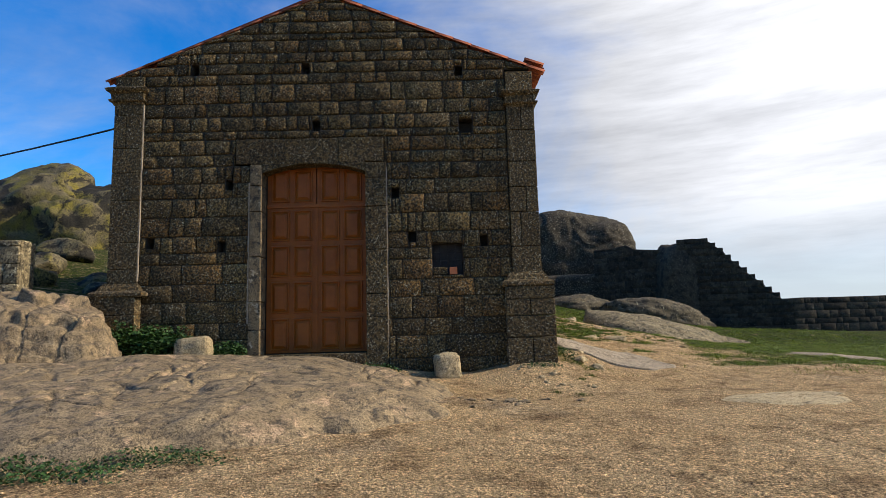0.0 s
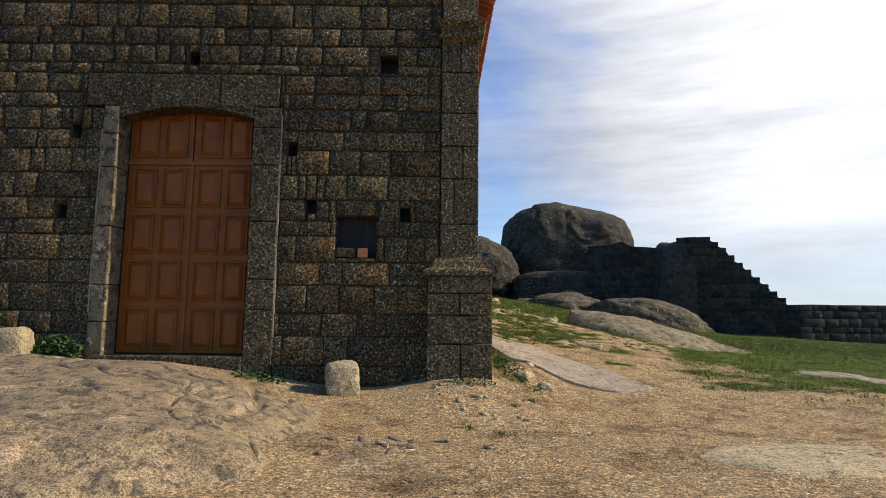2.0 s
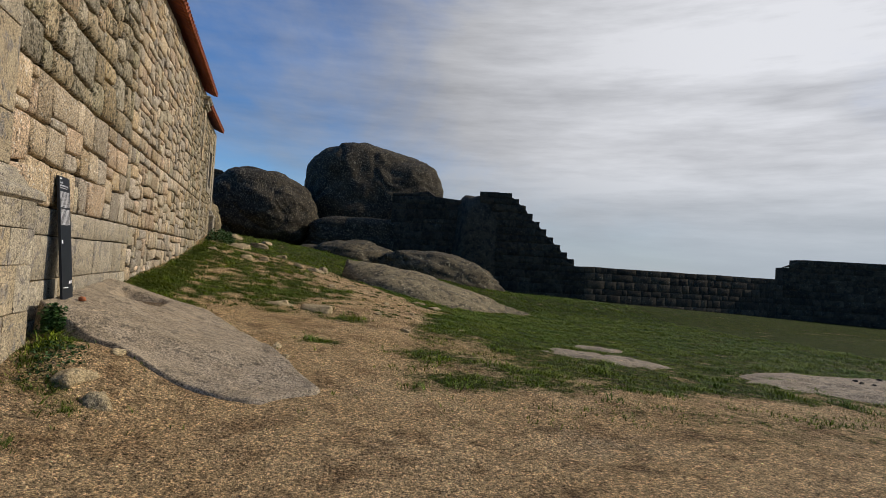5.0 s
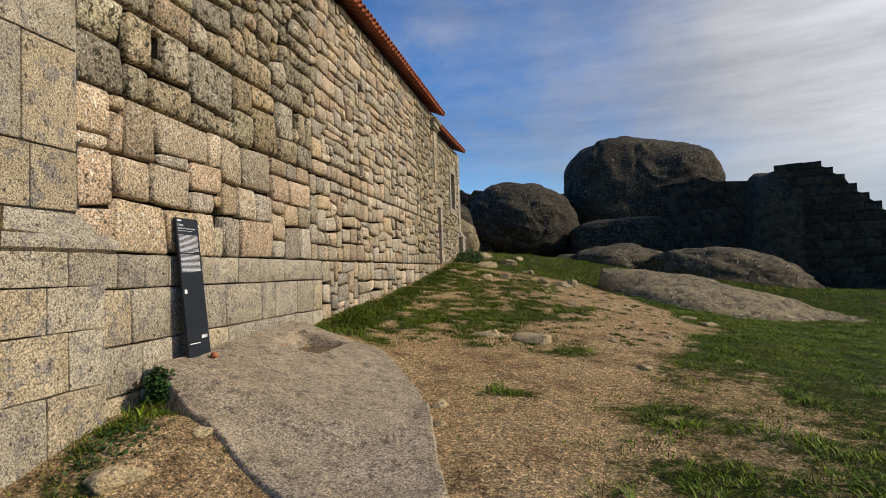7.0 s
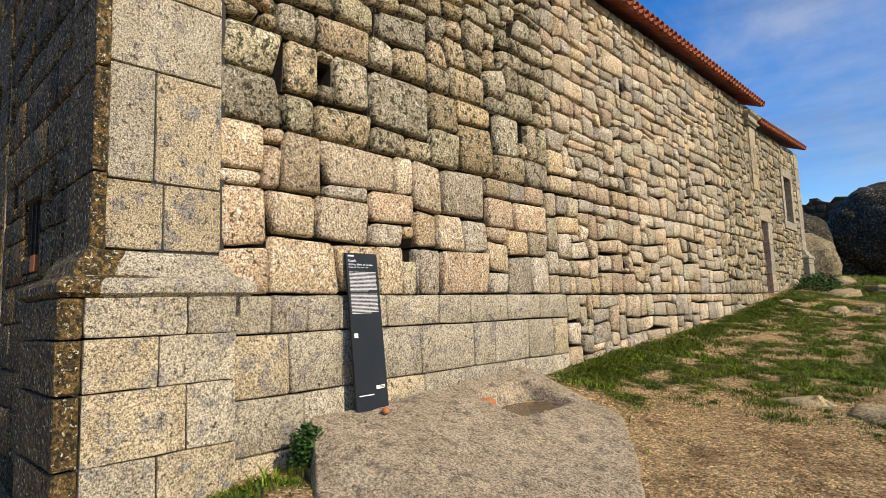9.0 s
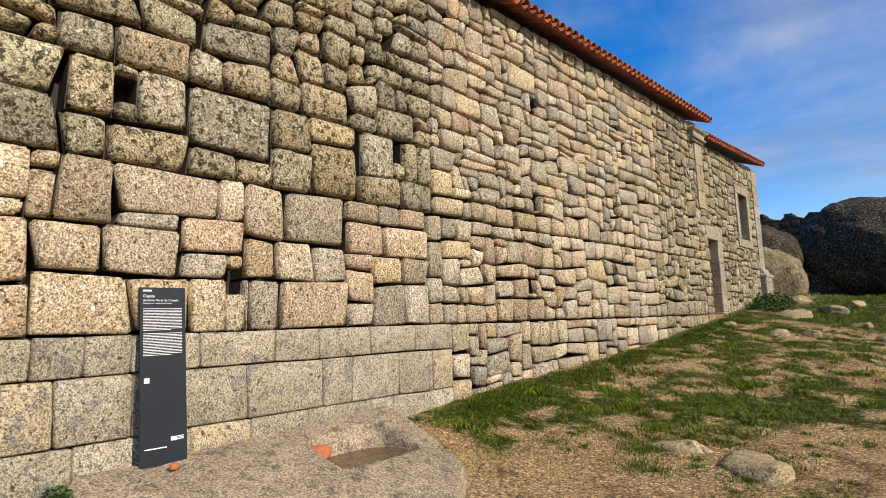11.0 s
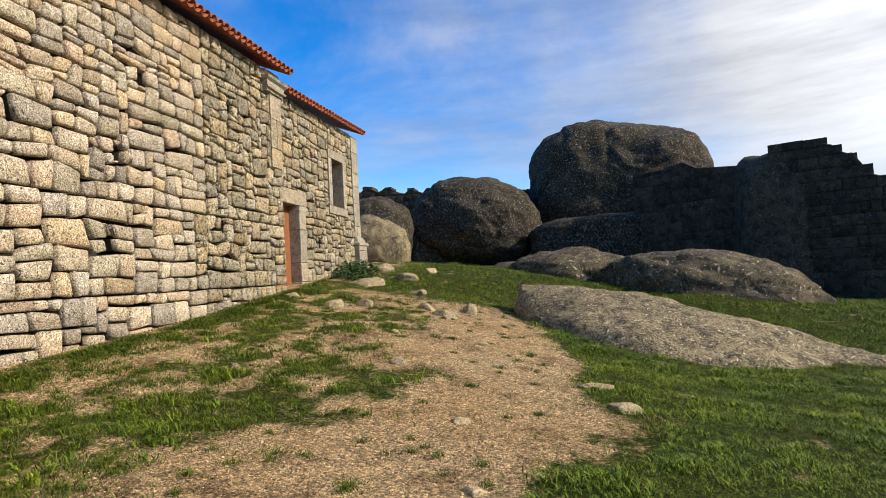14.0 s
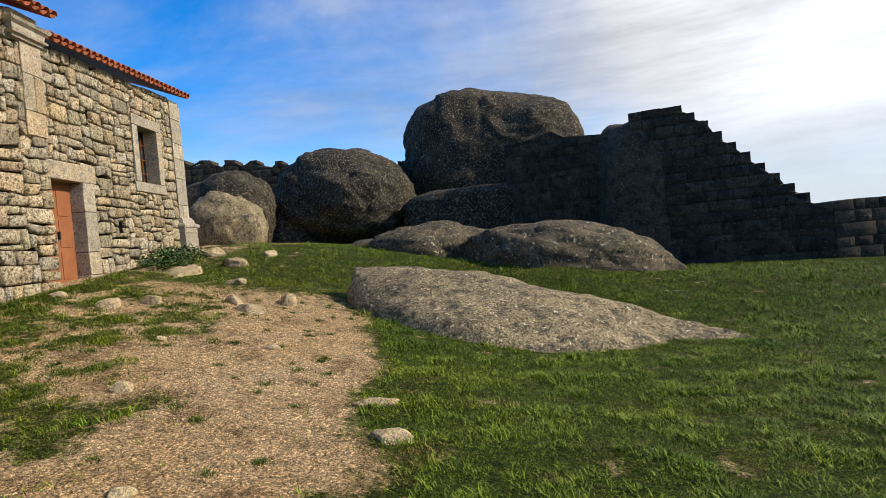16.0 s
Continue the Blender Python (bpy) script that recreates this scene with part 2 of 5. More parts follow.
LICHEN_ROCK = material("granite with pale lichen", ((0.1819, 0.142, 0.07488), (0.2996, 0.236, 0.1264)), 2.0, spots=(0.0642, 0.056, 0.03588), spot_scale=4.0, spot_cut=(0.48, 0.62), spots2=(0.5564, 0.47, 0.2886), spot2_scale=11.0, spot2_cut=(0.575, 0.61), bump=1.0, bump_scale=16.0, speck=0.4, speck_scale=50.0, grain=0.75, grain_scale=22.0)
PEBBLE = material("granite gravel", ((0.3852, 0.25, 0.1092), (0.5671, 0.405, 0.2028)), 14.0, vary=0.45, bump=0.2, speck=0.2)
FIELDSTONE = material("loose granite fieldstone", ((0.3547, 0.2669, 0.1374), (0.4799, 0.3774, 0.2108)), 9.0, spots=(0.1605, 0.13, 0.078), spot_scale=12.0, spot_cut=(0.54, 0.61), vary=0.15, bump=1.0, bump_scale=34.0, speck=0.4, speck_scale=90.0, grain=0.5, grain_scale=40.0)
TILE = material("terracotta roof tile", ((0.2376, 0.0612, 0.0259), (0.324, 0.1044, 0.0468)), 8.0, spots=(0.22, 0.10, 0.06), spot_scale=9.0, spot_cut=(0.58, 0.66), vary=0.2, bump=0.3, speck=0.15)
EAVE_BOARD = material("red-brown painted eave", ((0.16, 0.035, 0.02), (0.21, 0.05, 0.028)), 5.0, bump=0.1, rough=0.7)
DOOR_WOOD = material("brown varnished door timber", ((0.20, 0.052, 0.005), (0.27, 0.077, 0.008)), 3.0, rough=0.5, bump=0.25, bump_scale=18.0, speck=0.12)
DOOR_PAINT = material("ochre-brown painted door", ((0.225, 0.0828, 0.0315), (0.285, 0.108, 0.042)), 3.0, rough=0.6, bump=0.15, speck=0.1)
IRON = material("dark iron", ((0.02, 0.02, 0.02), (0.04, 0.035, 0.03)), 12.0, rough=0.6, bump=0.2, metal=0.6)
SIGN_STEEL = material("anthracite coated steel", ((0.012, 0.016, 0.021), (0.018, 0.022, 0.028)), 2.0, rough=0.42, bump=0.05, speck=0.08)
WHITE_INK = material("white print", ((0.72, 0.72, 0.72), (0.78, 0.78, 0.78)), 5.0, bump=0, speck=0.02)
# Near black for wall insides and the room: missing light given as colour.
DARK_VOID = material("unlit interior, darkness in colour", ((0.03, 0.028, 0.025), (0.05, 0.045, 0.04)), 3.0, bump=0.1)
GLASS_DARK = material("dusty window pane", ((0.02, 0.022, 0.024), (0.035, 0.037, 0.04)), 3.0, rough=0.15, bump=0.0, speck=0.05)
TERRACOTTA = material("broken terracotta", ((0.36, 0.12, 0.05), (0.46, 0.17, 0.075)), 9.0, bump=0.3)
MUD = material("wet silt", ((0.10, 0.065, 0.035), (0.15, 0.10, 0.055)), 8.0, rough=0.25, bump=0.3)
LEAF = material("dark ivy leaf", ((0.022, 0.055, 0.012), (0.045, 0.095, 0.02)), 20.0, rough=0.55, vary=0.4, bump=0.0)
TUFT = material("coarse dark grass blade", ((0.055, 0.09, 0.005), (0.11, 0.135, 0.009)), 2.0, rough=0.6, vary=0.5, bump=0.0)
BLADE = material("grass blade", ((0.088, 0.15, 0.006), (0.195, 0.235, 0.010)), 0.8, rough=0.6, vary=0.75, bump=0.0, spots=(0.1785, 0.135, 0.0225), spot_scale=1.3, spot_cut=(0.58, 0.66))
CABLE = material("black cable sheath", ((0.012, 0.012, 0.012), (0.02, 0.02, 0.02)), 4.0, rough=0.6, bump=0.0)

# Darker version of LICHEN_ROCK, with the shade of the backlit rocks in it.
DARK_ROCK = material("granite with pale lichen crusts, darkened for shade", ((0.0749, 0.06, 0.03276), (0.1284, 0.1, 0.0546)), 2.0, spots=(0.03745, 0.033, 0.02184), spot_scale=3.0, spot_cut=(0.48, 0.58), spots2=(0.4494, 0.39, 0.2418), spot2_scale=8.0, spot2_cut=(0.58, 0.62), bump=1.0, bump_scale=16.0, speck=0.4, speck_scale=50.0, grain=0.7, grain_scale=22.0)
LIME = material("old lime pointing", ((0.315, 0.252, 0.1674), (0.39, 0.322, 0.2232)), 9.0, bump=0.6, grain=0.5, spots=(0.12, 0.098, 0.0682), spot_scale=8.0)
# Paler than QUOIN: sunlight on the left jamb's edge, put into the colour.
JAMB = material("dressed granite jamb, sunlit paleness in colour", ((0.152, 0.1075, 0.0544), (0.247, 0.1806, 0.0952)), 4.0, spots=(0.0665, 0.05332, 0.034), spot_scale=6.0, spot_cut=(0.51, 0.57), spots2=(0.456, 0.3698, 0.2312), spot2_scale=7.0, spot2_cut=(0.58, 0.63), vary=0.12, bump=0.9, bump_scale=34.0, speck=0.4, speck_scale=95.0, grain=0.6, grain_scale=46.0)


# ------------------------------------------------------------------ helpers of this scene
def mesh_of(name, verts, faces, mat, smooth=False):
    me = bpy.data.meshes.new(name)
    me.from_pydata([tuple(v) for v in verts], [], faces)
    me.materials.append(mat)
    if smooth:
        me.shade_smooth()
    me.update()
    return me


def thing(name, label, category, group="", kind="", at=(0, 0, 0)):
    ob = new(name)
    ob.location = at
    ob.empty_display_size = 0.1
    return tagged(ob, label, category, group, kind)


def part(name, data, parent, label="", kind=""):
    """data: a mesh, in world coordinates, laid under its parent, which stands at its own base."""
    ob = new(name, data)
    ob.parent = parent
    up = parent
    base = Vector((0, 0, 0))
    while up is not None:
        base += up.location
        up = up.parent
    ob.location = -base
    return tagged(ob, label, kind=kind)


def solid(name, data, label, category, group="", kind=""):
    return tagged(new(name, data), label, category, group, kind)


def box_data(lo, hi, verts, faces):
    n = len(verts)
    (x0, y0, z0), (x1, y1, z1) = lo, hi
    verts += [(x0, y0, z0), (x1, y0, z0), (x1, y1, z0), (x0, y1, z0), (x0, y0, z1), (x1, y0, z1), (x1, y1, z1), (x0, y1, z1)]
    faces += [(n, n + 3, n + 2, n + 1), (n + 4, n + 5, n + 6, n + 7), (n, n + 1, n + 5, n + 4), (n + 1, n + 2, n + 6, n + 5), (n + 2, n + 3, n + 7, n + 6), (n + 3, n, n + 4, n + 7)]


def bevel_box(name, lo, hi, mat, bevel=0.012, rough=0.0, cuts=0, seed=1.0):
    """A box with worn, bevelled edges; rough: how far its surface wanders."""
    bm = bmesh.new()
    bmesh.ops.create_cube(bm, size=1.0)
    size = Vector(hi) - Vector(lo)
    mid = (Vector(hi) + Vector(lo)) / 2
    for v in bm.verts:
        v.co = Vector((v.co.x * size.x, v.co.y * size.y, v.co.z * size.z))
    bmesh.ops.bevel(bm, geom=bm.edges[:], offset=min(bevel, min(size) * 0.4), segments=2, profile=0.6, affect="EDGES")
    if cuts:
        bmesh.ops.subdivide_edges(bm, edges=[e for e in bm.edges if e.calc_length() > min(size) * 0.5], cuts=cuts, use_grid_fill=True)
    for v in bm.verts:
        if rough:
            v.co += rough * noise.noise_vector((v.co + mid) * 3.0 / max(0.3, min(size)) + Vector((seed, 0, 0)))
        v.co += mid
    me = bpy.data.meshes.new(name)
    bm.to_mesh(me)
    bm.free()
    me.materials.append(mat)
    return me


def smooth01(a):
    a = min(1.0, max(0.0, a))
    return a * a * (3 - 2 * a)


# ------------------------------------------------------------------ the ground
def lay(x, y):
    """Height of the ground: a bank along the chapel's long side, rising away from the start, falling off to the green."""
    run = max(0.0, y - 12.0)
    run = run * run / (run + 1.2)
    z = 0.102 * min(run, 26) * (1 - smooth01((x - 1.0) / (12.0 + 7.0 * smooth01((y - 33) / 6))))
    z -= 0.040 * max(0.0, x - 8.5) * smooth01((y + 5) / 15)
    z += 0.33 * math.exp(-((x - 0.9) / 1.3) ** 2) * smooth01((y - 10.5) / 3) * (1 - 0.6 * smooth01((y - 20) / 6))
    z += 0.55 * smooth01(-x / 4.5) * smooth01((y - 6) / 6.5) + 1.3 * smooth01((-x - 6) / 7) * smooth01((y - 7) / 8)
    z += 2.2 * smooth01((-x - 10) / 14) * smooth01((y - 8) / 20)
    z += 0.62 * smooth01((y - 31.5) / 5) * smooth01((x - 9.5) / 4.0)
    z += 0.24 * math.exp(-((x - 1.95) / 0.75) ** 2 - ((y - 14.55) / 0.65) ** 2)
    far = math.hypot(x - 5, y - 30)
    z -= 70.0 * smooth01((far - 75) / 320)
    if far < 70:
        z += 0.05 * noise.noise((x * 0.55, y * 0.55, 0.3)) + 0.025 * noise.noise((x * 1.9, y * 1.9, 4.0)) + 0.008 * noise.noise((x * 6, y * 6, 9.0))
    return z


def build_ground():
    def axis(lo, hi, step, reach):
        a = list(np.arange(lo, hi + step / 2, step))
        grow, v = step, hi
        while v < reach:
            grow *= 1.22
            v += grow
            a.append(v)
        grow, v = step, lo
        while v > -reach:
            grow *= 1.22
            v -= grow
            a.insert(0, v)
        return a
    xs, ys = axis(-13.0, 22.0, 0.22, 4600), axis(2.0, 40.0, 0.22, 4600)
    verts = [(x, y, lay(x, y)) for y in ys for x in xs]
    w = len(xs)
    faces = [(j * w + i, j * w + i + 1, (j + 1) * w + i + 1, (j + 1) * w + i) for j in range(len(ys) - 1) for i in range(w - 1)]
    return solid("ground", mesh_of("ground", verts, faces, GROUND, True), "bare sandy granite gravel giving way to short green turf", "ground", kind="structure")


def grass_amount(x, y):
    """How grassy the turf is: 0 on the trodden gravel, 1 on the green."""
    n = noise.noise((x * 0.35, y * 0.35, 2.0)) * 0.9 + noise.noise((x * 1.1, y * 1.1, 7.0)) * 0.5
    edge = 5.25 + 0.34 * (y - 15.3) if y < 23.5 else 8.04 - 0.15 * (y - 23.5)      # the trodden strip's edge towards the green
    open_side = smooth01((x - edge + 0.9 * n) / 1.1)
    green = open_side * (0.78 * smooth01((y - 13.2 - 0.05 * (x - 6) + 2.4 * n) / 2.0) + 0.22 * smooth01((y - 17.0 - 0.20 * (x - 9) + 1.8 * n) / 3.5))
    green *= 1 - 0.55 * smooth01((n - 0.25) / 0.3) * smooth01((21 - y) / 4)
    bank = smooth01((edge - 1.2 - x + 1.2 * n) / 1.6) * smooth01((y - 18.4 + n) / 1.2) * smooth01((x - 0.9) / 0.3) * smooth01((0.22 + 1.0 * n + 1.2 * noise.noise((x * 2.1, y * 1.6, 13.0)) + 0.45 * smooth01((2.4 - x) / 1.2)) / 0.45) * 0.74
    far = smooth01((y - 30.5 - 0.5 * n) / 2.5) * smooth01((x - 1) / 2) * (0.85 + 0.15 * smooth01((x - 8) / 4))
    bare = smooth01((noise.noise((x * 1.9, y * 1.9, 31.0)) - 0.30) / 0.3)
    patch = 0.85 * max(math.exp(-((x - a) / p) ** 2 - ((y - b) / q) ** 2) for a, b, p, q in ((6.4, 16.5, 0.9, 0.8), (7.5, 15.7, 0.8, 0.6), (8.4, 16.5, 1.0, 0.6), (5.3, 19.5, 0.7, 0.5), (4.6, 17.0, 0.5, 0.3), (1.5, 14.5, 0.35, 0.5), (1.8, 13.7, 0.4, 0.3)))
    patch *= smooth01((0.75 + 1.2 * noise.noise((x * 2.3, y * 2.3, 17.0))) / 0.7)
    brown = 0.52 * math.exp(-((x - 9.5) / 3.6) ** 2 - ((y - 13.0) / 1.5) ** 2) + 0.3 * n * math.exp(-((x - 7.5) / 4.0) ** 2 - ((y - 11.5) / 2.5) ** 2)
    slope = 0.75 * smooth01((-8.8 - x) / 1.5) * smooth01((y - 13.2) / 2)
    return max(green, bank, far, patch, brown, slope) * (1 - 0.45 * bare)


def ground_material():
    mat = bpy.data.materials.new("gravel and turf")
    mat.use_nodes = True
    add, link = nodes_of(mat.node_tree)
    geo = add("ShaderNodeNewGeometry")
    pos = geo.outputs["Position"]

    def noise_node(scale, detail=6.0, rough=0.6, lo=0.0, hi=1.0, a=0.3, b=0.7, shift=0.0):
        src = pos
        if shift:
            mv = add("ShaderNodeVectorMath", operation="ADD")
            mv.inputs[1].default_value = (shift, shift, shift)
            link(pos, mv.inputs[0])
            src = mv.outputs["Vector"]
        n = add("ShaderNodeTexNoise", Scale=scale, Detail=detail, Roughness=rough)
        link(src, n.inputs["Vector"])
        r = add("ShaderNodeMapRange")
        for key, value in (("From Min", a), ("From Max", b), ("To Min", lo), ("To Max", hi)):
            r.inputs[key].default_value = value
        link(n.outputs["Fac"], r.inputs["Value"])
        return r.outputs["Result"]

    def blend(fac, c1, c2):
        m = add("ShaderNodeMix", data_type="RGBA")
        link(fac, m.inputs["Factor"])
        for c, slot in ((c1, 6), (c2, 7)):
            if isinstance(c, tuple):
                m.inputs[slot].default_value = (*c, 1)
            else:
                link(c, m.inputs[slot])
        return m.outputs[2]
    sand = blend(noise_node(0.5), (0.63, 0.42, 0.20), (0.72, 0.52, 0.28))
    sand = blend(noise_node(1.6, 7, 0.7, a=0.50, b=0.63, hi=0.8, shift=5), sand, (0.31, 0.19, 0.088))
    sand = blend(noise_node(0.45, 6, 0.65, a=0.60, b=0.70, hi=0.5, shift=17), sand, (0.36, 0.30, 0.21))
    sand = blend(noise_node(0.85, 7, 0.75, a=0.56, b=0.64, hi=0.7, shift=41), sand, (0.20, 0.125, 0.06))
    grain = noise_node(34.0, 4, 0.8, 0.25, 1.55, 0.36, 0.64)
    g2 = noise_node(13.0, 5, 0.75, 0.66, 1.34)
    turf = blend(noise_node(0.9, 6, 0.65), (0.042, 0.066, 0.005), (0.085, 0.10, 0.009))
    turf = blend(noise_node(7.0, 6, 0.75, a=0.46, b=0.62, hi=0.85, shift=21), turf, (0.022, 0.045, 0.006))
    turf = blend(noise_node(2.3, 6, 0.7, a=0.54, b=0.7, hi=0.85, shift=9), turf, (0.115, 0.085, 0.038))
    def grit(scale, lo, hi):
        """Each grain of grit its own shade; also how far a spot lies from the grain's middle."""
        v = add("ShaderNodeTexVoronoi", feature="F1", Scale=scale)
        link(pos, v.inputs["Vector"])
        part_of = add("ShaderNodeSeparateColor")
        link(v.outputs["Color"], part_of.inputs[0])
        r = add("ShaderNodeMapRange")
        r.inputs["To Min"].default_value, r.inputs["To Max"].default_value = lo, hi
        link(part_of.outputs[0], r.inputs["Value"])
        return r.outputs["Result"], v.outputs["Distance"]
    fine_shade, fine_far = grit(75.0, 0.55, 1.4)
    coarse_shade, coarse_far = grit(24.0, 0.72, 1.26)
    mask = add("ShaderNodeAttribute", attribute_name="turf")
    ragged = add("ShaderNodeMath", operation="MULTIPLY_ADD")
    link(noise_node(5.0, 6, 0.75, -0.38, 0.38), ragged.inputs[0])
    ragged.inputs[1].default_value = 1.0
    link(mask.outputs["Fac"], ragged.inputs[2])
    gate = add("ShaderNodeMapRange", interpolation_type="SMOOTHSTEP")
    gate.inputs["From Min"].default_value, gate.inputs["From Max"].default_value = 0.28, 0.78
    link(ragged.outputs["Value"], gate.inputs["Value"])
    colour = blend(gate.outputs["Result"], sand, turf)
    amount = add("ShaderNodeMath", operation="MULTIPLY")
    link(grain, amount.inputs[0])
    link(g2, amount.inputs[1])
    fin = add("ShaderNodeVectorMath", operation="SCALE")
    link(colour, fin.inputs[0])
    shades = add("ShaderNodeMath", operation="MULTIPLY")
    link(fine_shade, shades.inputs[0])
    link(coarse_shade, shades.inputs[1])
    gritty = add("ShaderNodeMath", operation="MULTIPLY")
    link(amount.outputs["Value"], gritty.inputs[0])
    link(shades.outputs["Value"], gritty.inputs[1])
    link(gritty.outputs["Value"], fin.inputs["Scale"])
    bsdf = add("ShaderNodeBsdfPrincipled", Roughness=0.95)
    bsdf.inputs["Specular IOR Level"].default_value = 0.1
    link(fin.outputs["Vector"], bsdf.inputs["Base Color"])
    h = add("ShaderNodeMath", operation="ADD")
    link(noise_node(38.0, 4, 0.7, 0, 1), h.inputs[0])
    link(noise_node(9.0, 5, 0.6, 0, 1.5, shift=3), h.inputs[1])
    pits = add("ShaderNodeMath", operation="MULTIPLY_ADD")
    link(coarse_far, pits.inputs[0])
    pits.inputs[1].default_value = -0.8
    link(h.outputs["Value"], pits.inputs[2])
    b = add("ShaderNodeBump", Strength=1.0, Distance=0.05)
    link(pits.outputs["Value"], b.inputs["Height"])
    link(b.outputs["Normal"], bsdf.inputs["Normal"])
    out = add("ShaderNodeOutputMaterial")
    link(bsdf.outputs["BSDF"], out.inputs["Surface"])
    return mat


GROUND = ground_material()
ground = build_ground()
turf_layer = ground.data.attributes.new("turf", "FLOAT", "POINT")
turf_layer.data.foreach_set("value", [grass_amount(v.co.x, v.co.y) if abs(v.co.x) < 70 and -20 < v.co.y < 90 else 0.8 for v in ground.data.vertices])


# ------------------------------------------------------------------ masonry
def cut_rects(cell, openings):
    """What is left of a rectangle (u0, u1, w0, w1) beside, above and below the openings."""
    todo, done = [cell], []
    for o in openings:
        nxt = []
        for u0, u1, w0, w1 in todo:
            if o[0] >= u1 or o[1] <= u0 or o[2] >= w1 or o[3] <= w0:
                nxt.append((u0, u1, w0, w1))
                continue
            nxt += [(u0, o[0], w0, w1), (o[1], u1, w0, w1)]
            nxt += [(max(u0, o[0]), min(u1, o[1]), w0, o[2]), (max(u0, o[0]), min(u1, o[1]), o[3], w1)]
        todo = [r for r in nxt if r[1] - r[0] > 0.03 and r[3] - r[2] > 0.03]
    return todo


def stone_data(corners, to_world, gap, bulge, depth, rng, verts, faces):
    """One dressed or rough stone on four corners of the wall plane: a flat, uneven face, worn edges, clipped corners and four sides."""
    n, nu, nv = len(verts), 6, 5
    (a, b, c, d) = corners
    wide = max(0.05, (abs(b[0] - a[0]) + abs(c[0] - d[0])) / 2)
    tall = max(0.05, (abs(d[1] - a[1]) + abs(c[1] - b[1])) / 2)
    rough = min(1.0, bulge / 0.022)
    gap *= 1 + rough * rng.uniform(-0.3, 0.6)
    gs, gt = min(0.3, gap / wide), min(0.3, gap / tall)
    off = (rng.random() * 50, rng.random() * 50)
    worn = 0.010 + 0.016 * rough
    es, et = min(0.28, worn / wide), min(0.28, worn / tall)
    ss, ts = (0, es, 0.36, 0.64, 1 - es, 1), (0, et, 0.5, 1 - et, 1)
    bulge *= rng.uniform(0.5, 1.5)
    lean, tip = rng.uniform(-0.45, 0.45) * bulge, rng.uniform(-0.45, 0.45) * bulge
    clip = {(i, j): rng.uniform(0.3, 1.0) * (0.25 + rough) for i in (0, nu - 1) for j in (0, nv - 1)}

    def on_wall(s, t):
        s2, t2 = gs + s * (1 - 2 * gs), gt + t * (1 - 2 * gt)
        return [(a[k] * (1 - s2) + b[k] * s2) * (1 - t2) + (d[k] * (1 - s2) + c[k] * s2) * t2 for k in (0, 1)]
    rim = []
    for j in range(nv):
        for i in range(nu):
            s, t = ss[i], ts[j]
            outer = i in (0, nu - 1) or j in (0, nv - 1)
            near = (0 if i < nu / 2 else nu - 1, 0 if j < nv / 2 else nv - 1)
            if (i, j) in clip or (i in (1, nu - 2) and j in (1, nv - 2)):
                r = clip[near] * (1.3 if outer else 0.8)
                s, t = s + (r * es if near[0] == 0 else -r * es), t + (r * et if near[1] == 0 else -r * et)
            u, w = on_wall(s, t)
            wob = noise.noise((u * 4 + off[0], w * 4 + off[1], 0))
            wob2 = noise.noise((u * 9 + off[1], w * 9, 3.0 + off[0]))
            if outer:
                u += 0.016 * wob2 * rough
                w += 0.016 * noise.noise((u * 9, w * 9 + off[0], 8.0)) * rough
                proud = -0.35 * bulge
            else:
                proud = bulge * (0.85 + 0.55 * wob + 0.35 * wob2) + lean * (2 * s - 1) + tip * (2 * t - 1)
            rim.append((u, w))
            verts.append(to_world(u, w, proud))
    for j in range(nv - 1):
        for i in range(nu - 1):
            q = n + j * nu + i
            faces.append((q, q + 1, q + nu + 1, q + nu))
    ring = [i for i in range(nu)] + [j * nu + nu - 1 for j in range(1, nv)] + [(nv - 1) * nu + i for i in range(nu - 2, -1, -1)] + [j * nu for j in range(nv - 2, 0, -1)]
    m = len(verts)
    for k in ring:
        verts.append(to_world(rim[k][0], rim[k][1], -depth))
    for k in range(len(ring)):
        k2 = (k + 1) % len(ring)
        faces.append((n + ring[k2], n + ring[k], m + k, m + k2))


